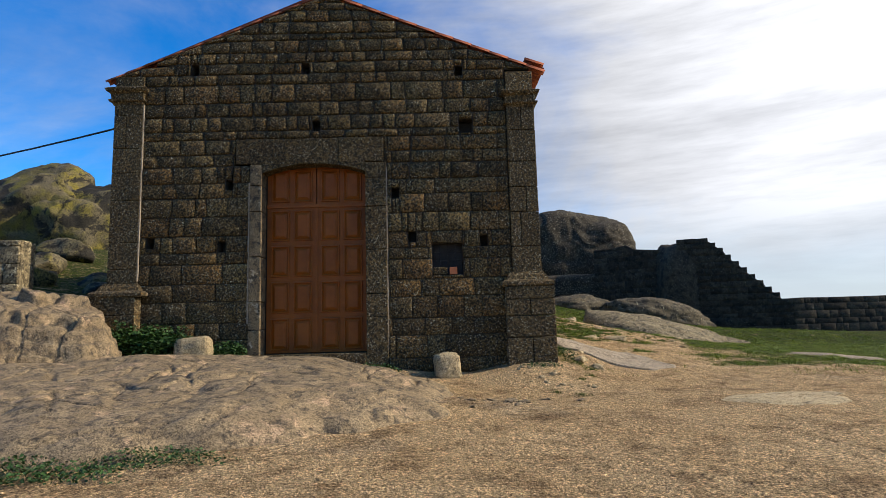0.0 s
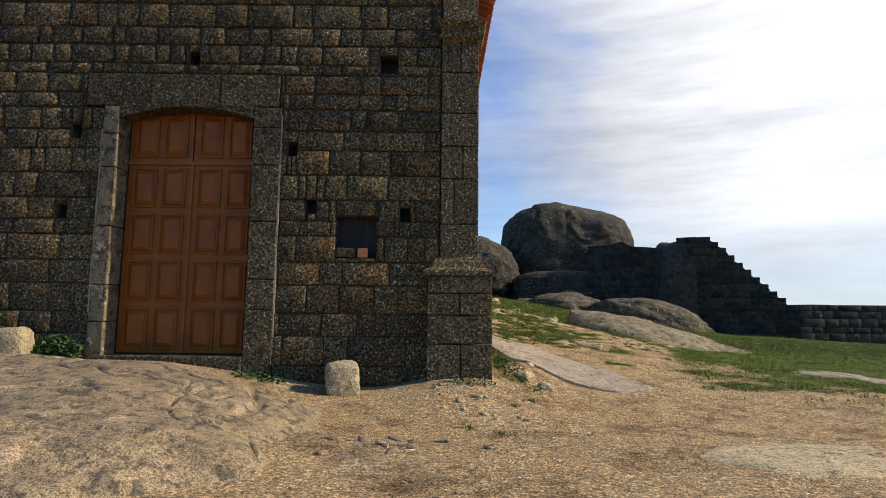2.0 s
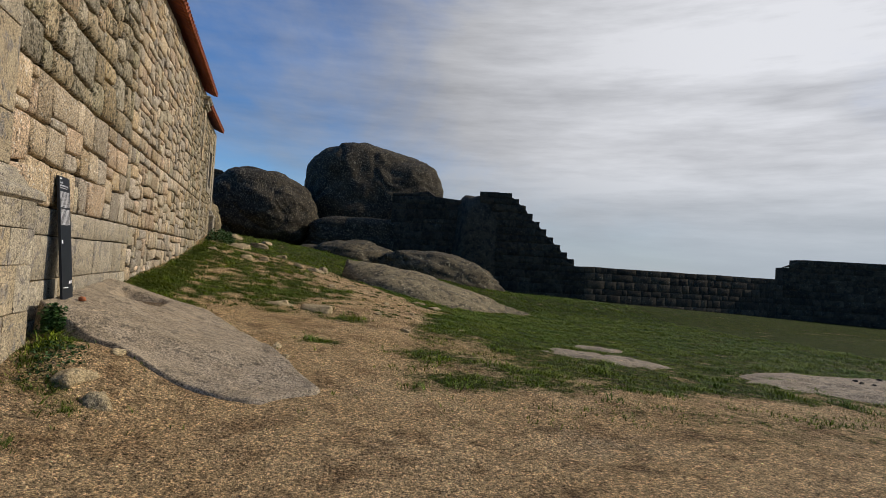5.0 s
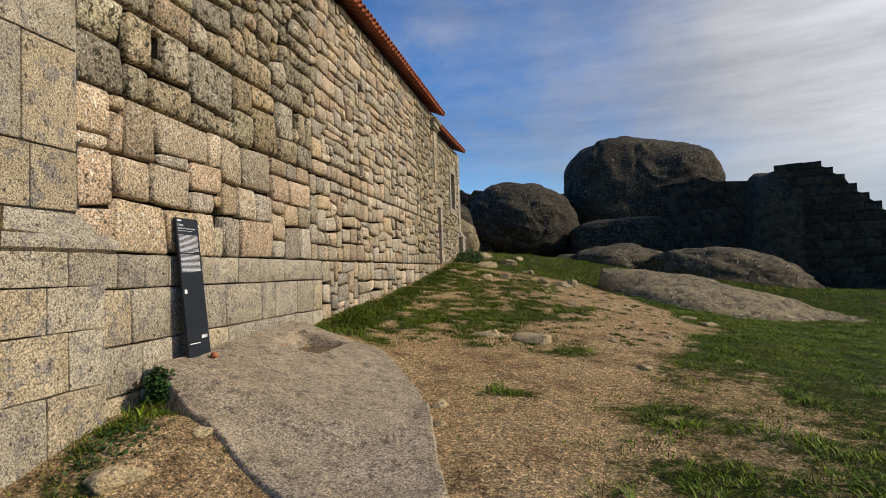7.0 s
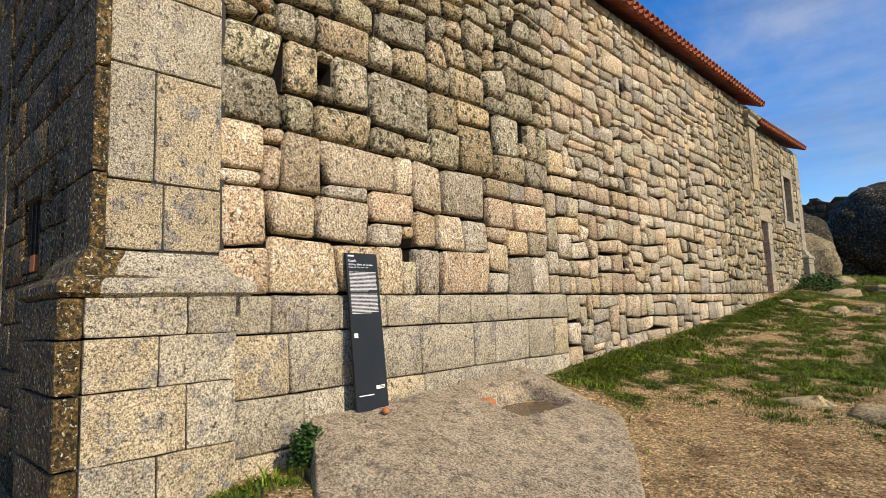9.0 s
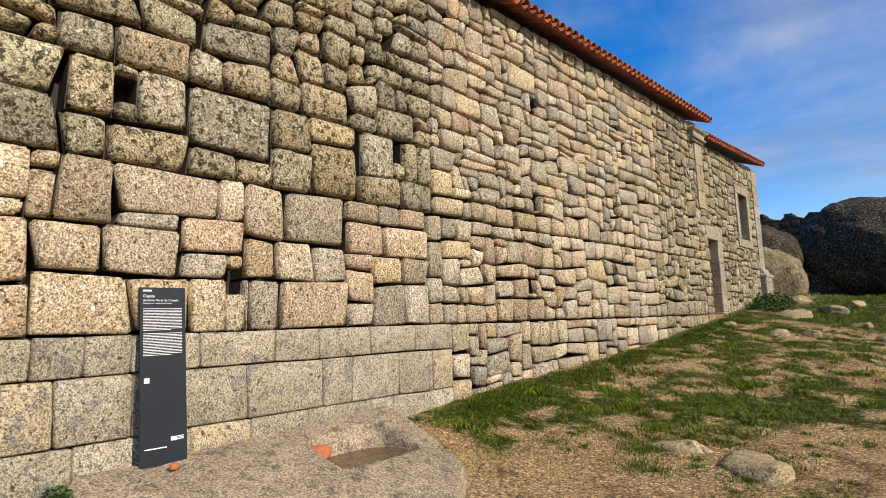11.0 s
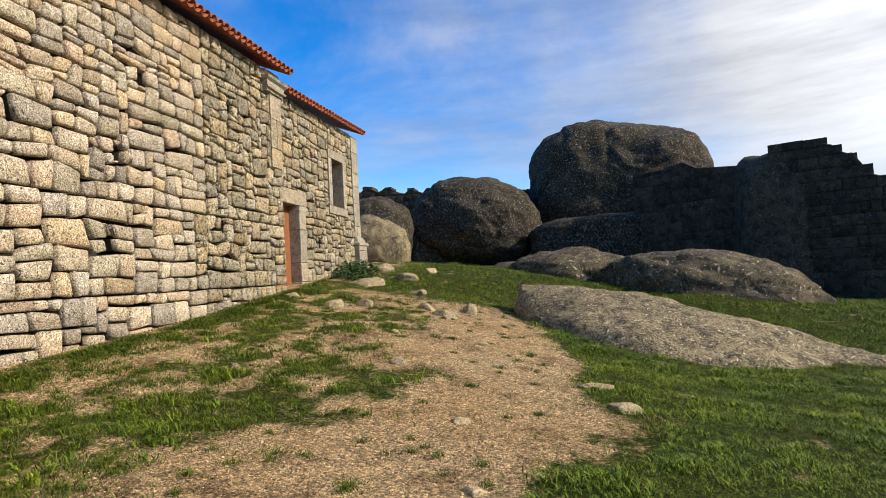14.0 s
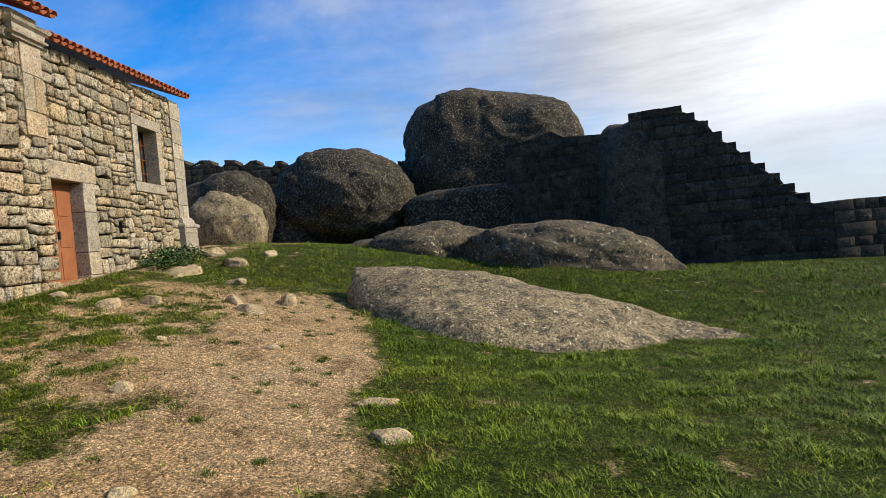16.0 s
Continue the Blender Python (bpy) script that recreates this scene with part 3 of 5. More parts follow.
def rubble(u0, u1, w0, w1, high, long, jit, rng, seed):
    """Uncoursed stones, laid one by one on the lowest place of the wall, each level with its neighbour where it nearly is; small ones fill the gaps."""
    cell = 0.04
    n = max(4, round((u1 - u0) / cell))
    cell = (u1 - u0) / n
    sky = [w0] * n
    least = max(2, round(long * 0.38 / cell))

    def bent(u, w):
        fade = min(1.0, (u - u0) / 0.25, (u1 - u) / 0.25, (w - w0) / 0.2, (w1 - w) / 0.2)
        fade = max(0.0, fade)
        return (u + fade * jit * (1.2 * noise.noise((u * 1.3, w * 1.6, seed)) + 1.9 * noise.noise((u * 2.9, w * 3.3, seed + 2))), w + fade * jit * (0.8 * noise.noise((u * 0.7, w * 0.5, seed + 9)) + 1.5 * noise.noise((u * 2.7, w * 2.4, seed + 5))))
    out = []
    while True:
        low = min(sky)
        if low > w1 - 0.02:
            break
        i = sky.index(low)
        j = i
        while j < n and abs(sky[j] - low) < 1e-6:
            j += 1
        run = j - i
        sides = [sky[k] for k in (i - 1, j) if 0 <= k < n]
        if run < least:
            take, top = run, min(sides or [low + high])
            top = min(top, low + 0.30)
        else:
            take = round(long * rng.choice((0.55, 0.7, 0.85, 0.95, 1.05, 1.2, 1.45, 1.8)) * rng.uniform(0.85, 1.15) / cell)
            take = run if run - take < least else take
            if rng.random() < 0.5 and take < run:
                i = j - take
            top = low + high * rng.choice((0.62, 0.8, 0.9, 1.0, 1.0, 1.1, 1.25, 1.4)) * rng.uniform(0.92, 1.08)
            for v in sides:
                if abs(v - top) < 0.09 and v > low + 0.1:
                    top = v
        if w1 - top < 0.14:
            top = w1
        for k in range(i, i + take):
            sky[k] = top
        a, b = u0 + i * cell, u0 + (i + take) * cell
        quad = [bent(a, low), bent(b, low), bent(b, top), bent(a, top)]
        pull = min(0.07, (b - a) * 0.12), min(0.04, (top - low) * 0.12)
        moved = []
        for (u, w), su, sw in zip(quad, (1, -1, -1, 1), (1, 1, -1, -1)):
            moved.append((u + su * pull[0] * rng.random() ** 2.0, w + sw * pull[1] * rng.random() ** 2.0))
        out.append(moved)
    return out


def masonry(wall_name, parent, regions, openings, top, bottom, to_world, mats, near, flip=False, seed=1, joint_depth=0.035, core_mat=None, wall_label="", single=300):
    """A wall of laid stones. regions: (u0, u1, w0, w1, course height, stone length, unevenness, gap, bulge, material number). near: how near a stone
    lies to the walked stretch of the plan; the nearest 300 become stones of their own, the rest are joined."""
    rng = random.Random(seed)
    cells = []
    for u0, u1, w0, w1, high, long, jit, gap, bulge, which in regions:
        if jit >= 0.02:
            cells += [(quad, gap, bulge, which) for quad in rubble(u0, u1, w0, w1, high, long, jit, rng, seed)]
            continue
        count = max(1, round((w1 - w0) / high))
        levels = [w0]
        for k in range(1, count):
            levels.append(w0 + (w1 - w0) * (k + rng.uniform(-0.28, 0.28)) / count)
        levels.append(w1)

        def level(k, u):
            return levels[k] if k in (0, count) else levels[k] + jit * 0.9 * noise.noise((u * 1.1, k * 3.7, seed)) + jit * 0.8 * noise.noise((u * 3.1, k * 5.7, seed))
        for k in range(count):
            u = u0
            tilt0 = 0.0
            while u < u1 - 1e-6:
                step = long * rng.choice((0.55, 0.75, 0.9, 1.0, 1.15, 1.4, 1.75)) * rng.uniform(0.85, 1.15)
                nxt = u + step
                if u1 - nxt < long * 0.4:
                    nxt = u1
                tilt1 = 0.0 if nxt == u1 else rng.uniform(-1, 1) * jit
                quad = [(u - tilt0, level(k, u)), (nxt - tilt1, level(k, nxt)), (nxt + tilt1, level(k + 1, nxt)), (u + tilt0, level(k + 1, u))]
                cells.append((quad, gap, bulge, which))
                u, tilt0 = nxt, tilt1
    final = []
    for quad, gap, bulge, which in cells:
        us, ws = [c[0] for c in quad], [c[1] for c in quad]
        box = (min(us), max(us), min(ws), max(ws))
        if any(o[0] < box[1] and o[1] > box[0] and o[2] < box[3] and o[3] > box[2] for o in openings):
            mean = ((us[0] + us[3]) / 2, (us[1] + us[2]) / 2, (ws[0] + ws[1]) / 2, (ws[2] + ws[3]) / 2)
            for a, b, lo, hi in cut_rects(mean, openings):
                piece = []
                for u, w in ((a, lo), (b, lo), (b, hi), (a, hi)):
                    p, q = (u - mean[0]) / (mean[1] - mean[0]), (w - mean[2]) / (mean[3] - mean[2])
                    piece.append(tuple((quad[0][k] * (1 - p) + quad[1][k] * p) * (1 - q) + (quad[3][k] * (1 - p) + quad[2][k] * p) * q for k in (0, 1)))
                final.append((piece, gap, bulge, which))
        else:
            final.append((quad, gap, bulge, which))
    kept = []
    for quad, gap, bulge, which in final:
        quad = [(u, min(w, top(u))) for u, w in quad]
        mid = sum(u for u, w in quad) / 4
        if (quad[3][1] - quad[0][1] + quad[2][1] - quad[1][1]) / 2 < 0.05 or max(quad[2][1], quad[3][1]) < bottom(mid) - 0.05:
            continue
        kept.append((near(mid, sum(w for u, w in quad) / 4), quad, gap, bulge, which))
    kept.sort(key=lambda k: k[0])
    verts, faces = [], []
    for _, quad, *_ in kept:
        n = len(verts)
        for back in (-joint_depth, -0.36):
            verts += [to_world(u, w, back) for u, w in quad]
        for k in range(4):
            faces.append((n + k, n + (k + 1) % 4, n + 4 + (k + 1) % 4, n + 4 + k)[::-1])
        faces += [(n, n + 1, n + 2, n + 3), (n + 7, n + 6, n + 5, n + 4)]
    if flip:
        faces = [f[::-1] for f in faces]
    wall = part(wall_name, mesh_of(wall_name, verts, faces, core_mat or MORTAR), parent, wall_label, kind="stuff")
    for number, (_, quad, gap, bulge, which) in enumerate(kept[:single]):
        v, f = [], []
        stone_data(quad, to_world, gap, bulge, joint_depth + 0.03, rng, v, f)
        part("stone", mesh_of("stone", v, [x[::-1] for x in f] if flip else f, mats[which], True), wall)
    rest = {}
    for _, quad, gap, bulge, which in kept[single:]:
        v, f = rest.setdefault(which, ([], []))
        stone_data(quad, to_world, gap, bulge, joint_depth + 0.03, rng, v, f)
    for which, (v, f) in rest.items():
        part("stonework", mesh_of("stonework", v, [x[::-1] for x in f] if flip else f, mats[which], True), wall, kind="stuff")
    return wall


def core_mesh(name, lo_u, hi_u, lo_w, hi_w, openings, to_world, front, back, mat):
    """The wall's inner body: blocks between the openings, from front to back behind the face."""
    us = sorted({lo_u, hi_u, *[min(max(o[k], lo_u), hi_u) for o in openings for k in (0, 1)]})
    ws = sorted({lo_w, hi_w, *[min(max(o[k], lo_w), hi_w) for o in openings for k in (2, 3)]})
    verts, faces = [], []
    for u0, u1 in zip(us, us[1:]):
        for w0, w1 in zip(ws, ws[1:]):
            mu, mw = (u0 + u1) / 2, (w0 + w1) / 2
            if any(o[0] < mu < o[1] and o[2] < mw < o[3] for o in openings):
                continue
            n = len(verts)
            verts += [to_world(u, w, -q) for q in (front, back) for u, w in ((u0, w0), (u1, w0), (u1, w1), (u0, w1))]
            faces += [(n, n + 1, n + 2, n + 3), (n + 7, n + 6, n + 5, n + 4)] + [(n + (k + 1) % 4, n + k, n + 4 + k, n + 4 + (k + 1) % 4) for k in range(4)]
    return mesh_of(name, verts, faces, mat)


# ------------------------------------------------------------------ the chapel
FX0, FX1, FY = -8.55, 1.10, 13.55          # the front: left and right edge, and its plane
NAVE_END, CHANCEL_END, CHANCEL_X = 31.0, 37.4, 0.95
RIDGE_X = -3.75


def eave_z(y):
    return 7.22 + 0.027 * (y - FY)


def front_top(u):
    return 7.12 + 0.405 * (u - (FX0 - 0.15)) if u < RIDGE_X else 7.16 + 0.405 * (FX1 + 0.1 - u)


chapel = thing("chapel", "granite chapel with lichened front, rubble side wall and terracotta roof", "chapel", at=(-4, 14, 0.3))
front_world = lambda u, w, n: (u, FY - n, w)
side_world = lambda u, w, n: (FX1 + n, u, w)
chancel_world = lambda u, w, n: (CHANCEL_X + n, u, w)

DOOR = (-5.14, -2.79, 0.40, 5.02)
WINDOW = (-1.29, -0.60, 2.38, 3.10)
front_holes = [(u - 0.09, u + 0.09, w - 0.13, w + 0.12) for u, w in ((-4.16, 7.33), (-3.92, 5.93), (-5.90, 4.57), (-6.04, 3.14), (-7.65, 3.26), (-2.10, 4.29), (-1.74, 3.27), (-0.11, 3.14), (-0.57, 7.20), (-6.75, 7.36))] + [(-0.60, -0.28, 5.68, 6.02)]
front_open = [DOOR, WINDOW] + front_holes
LINTEL = (-5.75, -2.35, 5.02, 5.62)
JAMBS = [(-5.42, -5.14, 0.4, 5.02), (-2.79, -2.30, 0.4, 5.02)]
PILASTER_L, PILASTER_R = (FX0, -7.88, 0.8, 7.1), (0.50, FX1, 0.3, 7.1)
front_regions = [
    (-7.88, 0.50, 0.20, 2.30, 0.46, 0.66, 0.012, 0.008, 0.008, 0),
    (-7.88, 0.50, 2.30, 4.60, 0.36, 0.46, 0.016, 0.009, 0.012, 0),
    (-7.88, 0.50, 4.60, 7.20, 0.31, 0.44, 0.018, 0.012, 0.018, 0),
    (FX0, FX1, 7.20, 9.30, 0.28, 0.44, 0.018, 0.012, 0.018, 0),
]
facade = masonry("facade_wall", chapel, front_regions, front_open + [LINTEL] + JAMBS, front_top, lambda u: 0.1, front_world, [FACADE], lambda u, w: abs(u - 0.5) + 0.6 * abs(w - 2.5), flip=False, seed=3, wall_label="shaded front wall of lichened granite ashlar, shade in its colour")
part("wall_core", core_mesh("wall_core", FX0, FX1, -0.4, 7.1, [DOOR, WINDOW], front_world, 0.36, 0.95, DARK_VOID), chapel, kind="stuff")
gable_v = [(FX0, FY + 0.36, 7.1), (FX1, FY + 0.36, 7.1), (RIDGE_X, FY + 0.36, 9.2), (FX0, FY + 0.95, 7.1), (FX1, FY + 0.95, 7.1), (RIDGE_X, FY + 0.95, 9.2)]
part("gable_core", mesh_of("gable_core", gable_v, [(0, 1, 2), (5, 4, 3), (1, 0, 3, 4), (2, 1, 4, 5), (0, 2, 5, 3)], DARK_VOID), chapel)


def stack(name, u0, u1, w0, w1, heights, mat, to_world, out, into, seed, rough=0.006, split=0.5):
    """Blocks laid one on another, as in a pilaster or a jamb."""
    rng = random.Random(seed)
    w, k = w0, 0
    while w < w1 - 1e-3:
        h = min(heights[k % len(heights)] * rng.uniform(0.85, 1.15), w1 - w)
        if w1 - (w + h) < 0.12:
            h = w1 - w
        cuts = [u0, u1]
        if rng.random() < split and u1 - u0 > 0.5:
            cuts = [u0, u0 + (u1 - u0) * rng.uniform(0.35, 0.65), u1]
        for a, b in zip(cuts, cuts[1:]):
            p, q = Vector(to_world(a + 0.006, w + 0.006, out)), Vector(to_world(b - 0.006, w + h - 0.006, -into))
            lo, hi = [min(p[i], q[i]) for i in range(3)], [max(p[i], q[i]) for i in range(3)]
            part("stone", bevel_box("stone", lo, hi, mat, 0.018, rough, 1, seed + k), chapel)
        w, k = w + h, k + 1


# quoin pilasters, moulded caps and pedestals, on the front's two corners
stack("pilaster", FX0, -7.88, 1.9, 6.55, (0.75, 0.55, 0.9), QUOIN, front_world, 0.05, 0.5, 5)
# Thin shade-darkened face; the corner's sunlit side gets the paler ASHLAR.
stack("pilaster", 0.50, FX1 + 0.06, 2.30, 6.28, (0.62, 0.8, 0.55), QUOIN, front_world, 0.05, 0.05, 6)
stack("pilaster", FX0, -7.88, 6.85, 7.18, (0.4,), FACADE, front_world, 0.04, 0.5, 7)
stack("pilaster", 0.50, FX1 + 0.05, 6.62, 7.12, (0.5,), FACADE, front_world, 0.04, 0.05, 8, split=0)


def moulding(name, x0, x1, y0, y1, z, profile, mat, parent):
    """A moulded band round a corner block: a stack of slabs of varying overhang with rounded noses."""
    bm = bmesh.new()
    rings = []
    for dz, over in profile:
        rings.append([bm.verts.new((x, y, z + dz)) for x, y in ((x0 - over, y0 - over), (x1 + over, y0 - over), (x1 + over, y1 + over), (x0 - over, y1 + over))])
    for lo, hi in zip(rings, rings[1:]):
        for k in range(4):
            bm.faces.new((lo[k], lo[(k + 1) % 4], hi[(k + 1) % 4], hi[k]))
    bm.faces.new(rings[0][::-1])
    bm.faces.new(rings[-1])
    bmesh.ops.subdivide_edges(bm, edges=bm.edges[:], cuts=2, use_grid_fill=True)
    for v in bm.verts:
        v.co += 0.010 * noise.noise_vector(v.co * 6)
    me = bpy.data.meshes.new(name)
    bm.to_mesh(me)
    bm.free()
    me.materials.append(mat)
    return part(name, me, parent)


CAP = [(0.0, 0.02), (0.05, 0.03), (0.07, 0.09), (0.11, 0.10), (0.13, 0.05), (0.25, 0.06), (0.30, 0.13), (0.36, 0.16), (0.38, 0.13), (0.42, 0.05)]
FOOT = [(0.0, 0.20), (0.03, 0.24), (0.09, 0.24), (0.13, 0.20), (0.16, 0.12), (0.26, 0.08), (0.29, 0.05), (0.34, 0.03)]
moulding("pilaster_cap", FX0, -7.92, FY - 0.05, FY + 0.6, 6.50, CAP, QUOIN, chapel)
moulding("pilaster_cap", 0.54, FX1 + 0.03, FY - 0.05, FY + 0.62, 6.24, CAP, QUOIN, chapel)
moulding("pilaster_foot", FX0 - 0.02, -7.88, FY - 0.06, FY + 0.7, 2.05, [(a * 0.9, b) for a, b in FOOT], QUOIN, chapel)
# One moulding in two tones: shaded front dark, sunlit side pale.
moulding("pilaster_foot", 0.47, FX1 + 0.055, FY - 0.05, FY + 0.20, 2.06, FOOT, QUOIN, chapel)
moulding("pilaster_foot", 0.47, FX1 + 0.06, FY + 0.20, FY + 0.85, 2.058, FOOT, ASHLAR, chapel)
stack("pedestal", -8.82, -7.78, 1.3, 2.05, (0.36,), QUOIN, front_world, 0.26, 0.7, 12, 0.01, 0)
# Pedestal likewise: shade coloured into the front stones, side stones left pale.
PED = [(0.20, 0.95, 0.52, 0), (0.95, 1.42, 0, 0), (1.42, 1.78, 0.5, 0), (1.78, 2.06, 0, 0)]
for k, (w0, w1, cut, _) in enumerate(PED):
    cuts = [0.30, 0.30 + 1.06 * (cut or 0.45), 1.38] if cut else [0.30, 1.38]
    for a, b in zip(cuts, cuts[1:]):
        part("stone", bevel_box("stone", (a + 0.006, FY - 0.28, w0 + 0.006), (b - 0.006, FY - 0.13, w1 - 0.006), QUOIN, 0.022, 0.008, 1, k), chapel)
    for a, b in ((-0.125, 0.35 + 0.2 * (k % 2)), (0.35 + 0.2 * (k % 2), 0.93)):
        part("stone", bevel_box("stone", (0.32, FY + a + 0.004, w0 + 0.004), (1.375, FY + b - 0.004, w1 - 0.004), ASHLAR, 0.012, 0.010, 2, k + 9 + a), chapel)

# the portal
for k, (a, b) in enumerate(((-5.74, -4.62), (-4.61, -3.40), (-3.39, -2.36))):
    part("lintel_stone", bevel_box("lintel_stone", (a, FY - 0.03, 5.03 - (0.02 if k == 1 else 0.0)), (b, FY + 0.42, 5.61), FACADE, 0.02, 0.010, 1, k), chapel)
def arch_soffit():
    """The lintel's underside, cut to a flat arch: deepest at the jambs."""
    verts, faces = [], []
    steps = 24
    half = (DOOR[1] - DOOR[0]) / 2
    for i in range(steps + 1):
        u = DOOR[0] + 2 * half * i / steps
        drop = 0.02 + 0.20 * abs(i / steps * 2 - 1) ** 2.2 + 0.008 * noise.noise((u * 5, 0, 2))
        for y in (FY - 0.025, FY + 0.335):
            verts += [(u, y, 5.06), (u, y, 5.03 - drop)]
    for i in range(steps):
        p = 4 * i
        faces += [(p, p + 4, p + 5, p + 1), (p + 1, p + 5, p + 7, p + 3), (p + 2, p + 3, p + 7, p + 6), (p, p + 2, p + 6, p + 4)]
    return mesh_of("arch_stone", verts, [f[::-1] for f in faces], FACADE)


part("arch_stone", arch_soffit(), chapel)
# Left jamb coloured as sunlit, right jamb as shaded.
for (u0, u1, w0, w1), s, m in ((JAMBS[0], 21, JAMB), (JAMBS[1], 22, QUOIN)):
    stack("jamb", u0, u1, w0, w1, (0.95, 0.6, 1.1), m, front_world, 0.03, 0.42, s, 0.008, 0)


for k, (u, w0, w1, out) in enumerate(((-7.88, 2.4, 6.5, 0.045), (-2.30, 0.75, 4.9, 0.012), (-5.43, 1.4, 4.6, 0.010))):
    part("pointing", bevel_box("pointing", (u - 0.014, FY - out, w0), (u + 0.016, FY + 0.03, w1), LIME, 0.008, 0.010, 6, k), chapel, "pale strip of lime pointing")


def panel_door(name, parent, x0, x1, z0, z1, rows, columns, mat, y, label):
    """A framed door leaf with raised panels."""
    door = new(name)
    door.parent = parent
    door.location = -parent.location
    tagged(door, label)
    part("leaf", bevel_box("leaf", (x0, y, z0), (x1, y + 0.06, z1), mat, 0.006), door)
    stile = 0.11
    gap = (z1 - z0) / rows
    for r in range(rows):
        for c in range(columns):
            w = (x1 - x0 - stile * (columns + 1) * 0.8) / columns
            a = x0 + stile * 0.8 + c * (w + stile * 0.8)
            lo, hi = z0 + r * gap + 0.055, z0 + (r + 1) * gap - 0.055
            bm = bmesh.new()
            rings = [[bm.verts.new((px, y - d, pz)) for px, pz in ((a + i, lo + i), (a + w - i, lo + i), (a + w - i, hi - i), (a + i, hi - i))] for i, d in ((0, 0.0), (0.010, 0.035), (0.030, 0.038), (0.050, 0.006), (0.115, 0.050))]
            for p, q in zip(rings, rings[1:]):
                for k in range(4):
                    bm.faces.new((p[k], p[(k + 1) % 4], q[(k + 1) % 4], q[k]))
            bm.faces.new(rings[-1])
            me = bpy.data.meshes.new("panel")
            bm.to_mesh(me)
            bm.free()
            me.materials.append(mat)
            part("panel", me, door)
    return door


DOOR_Y = FY + 0.34
mid = (DOOR[0] + DOOR[1]) / 2
for x0, x1 in ((DOOR[0] + 0.03, mid - 0.012), (mid + 0.012, DOOR[1] - 0.03)):
    panel_door("door_leaf", chapel, x0, x1, 0.72, 4.05, 4, 2, DOOR_WOOD, DOOR_Y, "closed brown timber door leaf with raised panels")
    panel_door("door_head", chapel, x0, x1, 4.13, 5.02, 1, 2, DOOR_WOOD, DOOR_Y, "fixed panelled head above the door")
part("transom", bevel_box("transom", (DOOR[0] + 0.02, DOOR_Y - 0.035, 4.05), (DOOR[1] - 0.02, DOOR_Y + 0.05, 4.13), DOOR_WOOD, 0.012), chapel)
part("cover_strip", bevel_box("cover_strip", (mid - 0.03, DOOR_Y - 0.03, 0.72), (mid + 0.03, DOOR_Y, 4.05), DOOR_WOOD, 0.01), chapel)
part("threshold", bevel_box("threshold", (DOOR[0], FY - 0.05, 0.35), (DOOR[1], FY + 0.5, 0.70), QUOIN, 0.03, 0.01, 1), chapel)
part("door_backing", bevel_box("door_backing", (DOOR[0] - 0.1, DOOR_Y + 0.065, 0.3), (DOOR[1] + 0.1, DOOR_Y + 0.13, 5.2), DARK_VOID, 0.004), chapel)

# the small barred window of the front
# Dark sheet standing for the unlit room behind the bars.
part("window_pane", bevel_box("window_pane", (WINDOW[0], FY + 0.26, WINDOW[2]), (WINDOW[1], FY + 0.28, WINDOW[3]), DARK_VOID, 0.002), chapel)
for k in range(1, 4):
    u = WINDOW[0] + (WINDOW[1] - WINDOW[0]) * k / 4
    part("window_bar", bevel_box("window_bar", (u - 0.008, FY + 0.03, WINDOW[2]), (u + 0.008, FY + 0.046, WINDOW[3]), IRON, 0.004), chapel)
for w in (2.70, 2.88):
    part("window_bar", bevel_box("window_bar", (WINDOW[0], FY + 0.047, w - 0.008), (WINDOW[1], FY + 0.060, w + 0.008), IRON, 0.004), chapel)
part("brick", bevel_box("brick", (-0.91, FY - 0.015, 2.385), (-0.74, FY + 0.10, 2.545), TERRACOTTA, 0.01, 0.004, 1), chapel, "loose red brick on the window ledge")
part("sill_block", bevel_box("sill_block", (-1.27, FY - 0.01, 2.385), (-0.96, FY + 0.25, 2.55), QUOIN, 0.02, 0.01, 1), chapel)

# ---- the long side wall
D2 = (31.02, 32.15, 1.6, 4.32)
W2 = (34.75, 35.75, 4.60, 6.18)
side_holes = [(u - 0.10, u + 0.10, w - 0.13, w + 0.13) for u, w in ((15.56, 4.31), (16.63, 2.58), (18.92, 4.37), (18.76, 5.87), (22.17, 4.13), (21.92, 2.67), (22.25, 5.93), (25.22, 4.40), (25.83, 5.85), (25.0, 2.89), (15.3, 5.9), (28.6, 6.1), (28.2, 3.4))]
side_regions = [
    (14.47, 19.85, 0.30, 2.08, 0.46, 0.76, 0.014, 0.006, 0.009, 1),
    (14.44, 19.70, 2.08, 3.62, 0.40, 0.56, 0.030, 0.005, 0.016, 0),
    (14.44, 19.55, 3.62, 4.55, 0.45, 0.64, 0.040, 0.008, 0.024, 2),
    (14.44, 19.55, 4.55, 8.0, 0.27, 0.42, 0.070, 0.007, 0.028, 2),
    (19.85, 27.50, 0.30, 2.08, 0.29, 0.43, 0.060, 0.005, 0.016, 0),
    (19.70, 27.20, 2.08, 3.62, 0.29, 0.43, 0.065, 0.006, 0.019, 0),
    (19.55, 27.60, 3.62, 8.0, 0.27, 0.41, 0.065, 0.006, 0.019, 0),
    (27.50, NAVE_END, 0.30, 2.08, 0.29, 0.43, 0.060, 0.005, 0.016, 2),
    (27.20, NAVE_END, 2.08, 3.62, 0.29, 0.43, 0.065, 0.006, 0.019, 2),
    (27.60, NAVE_END, 3.62, 8.0, 0.27, 0.41, 0.065, 0.006, 0.019, 2),
]
side_bottom = lambda u: lay(FX1 + 0.2, u) - 0.15
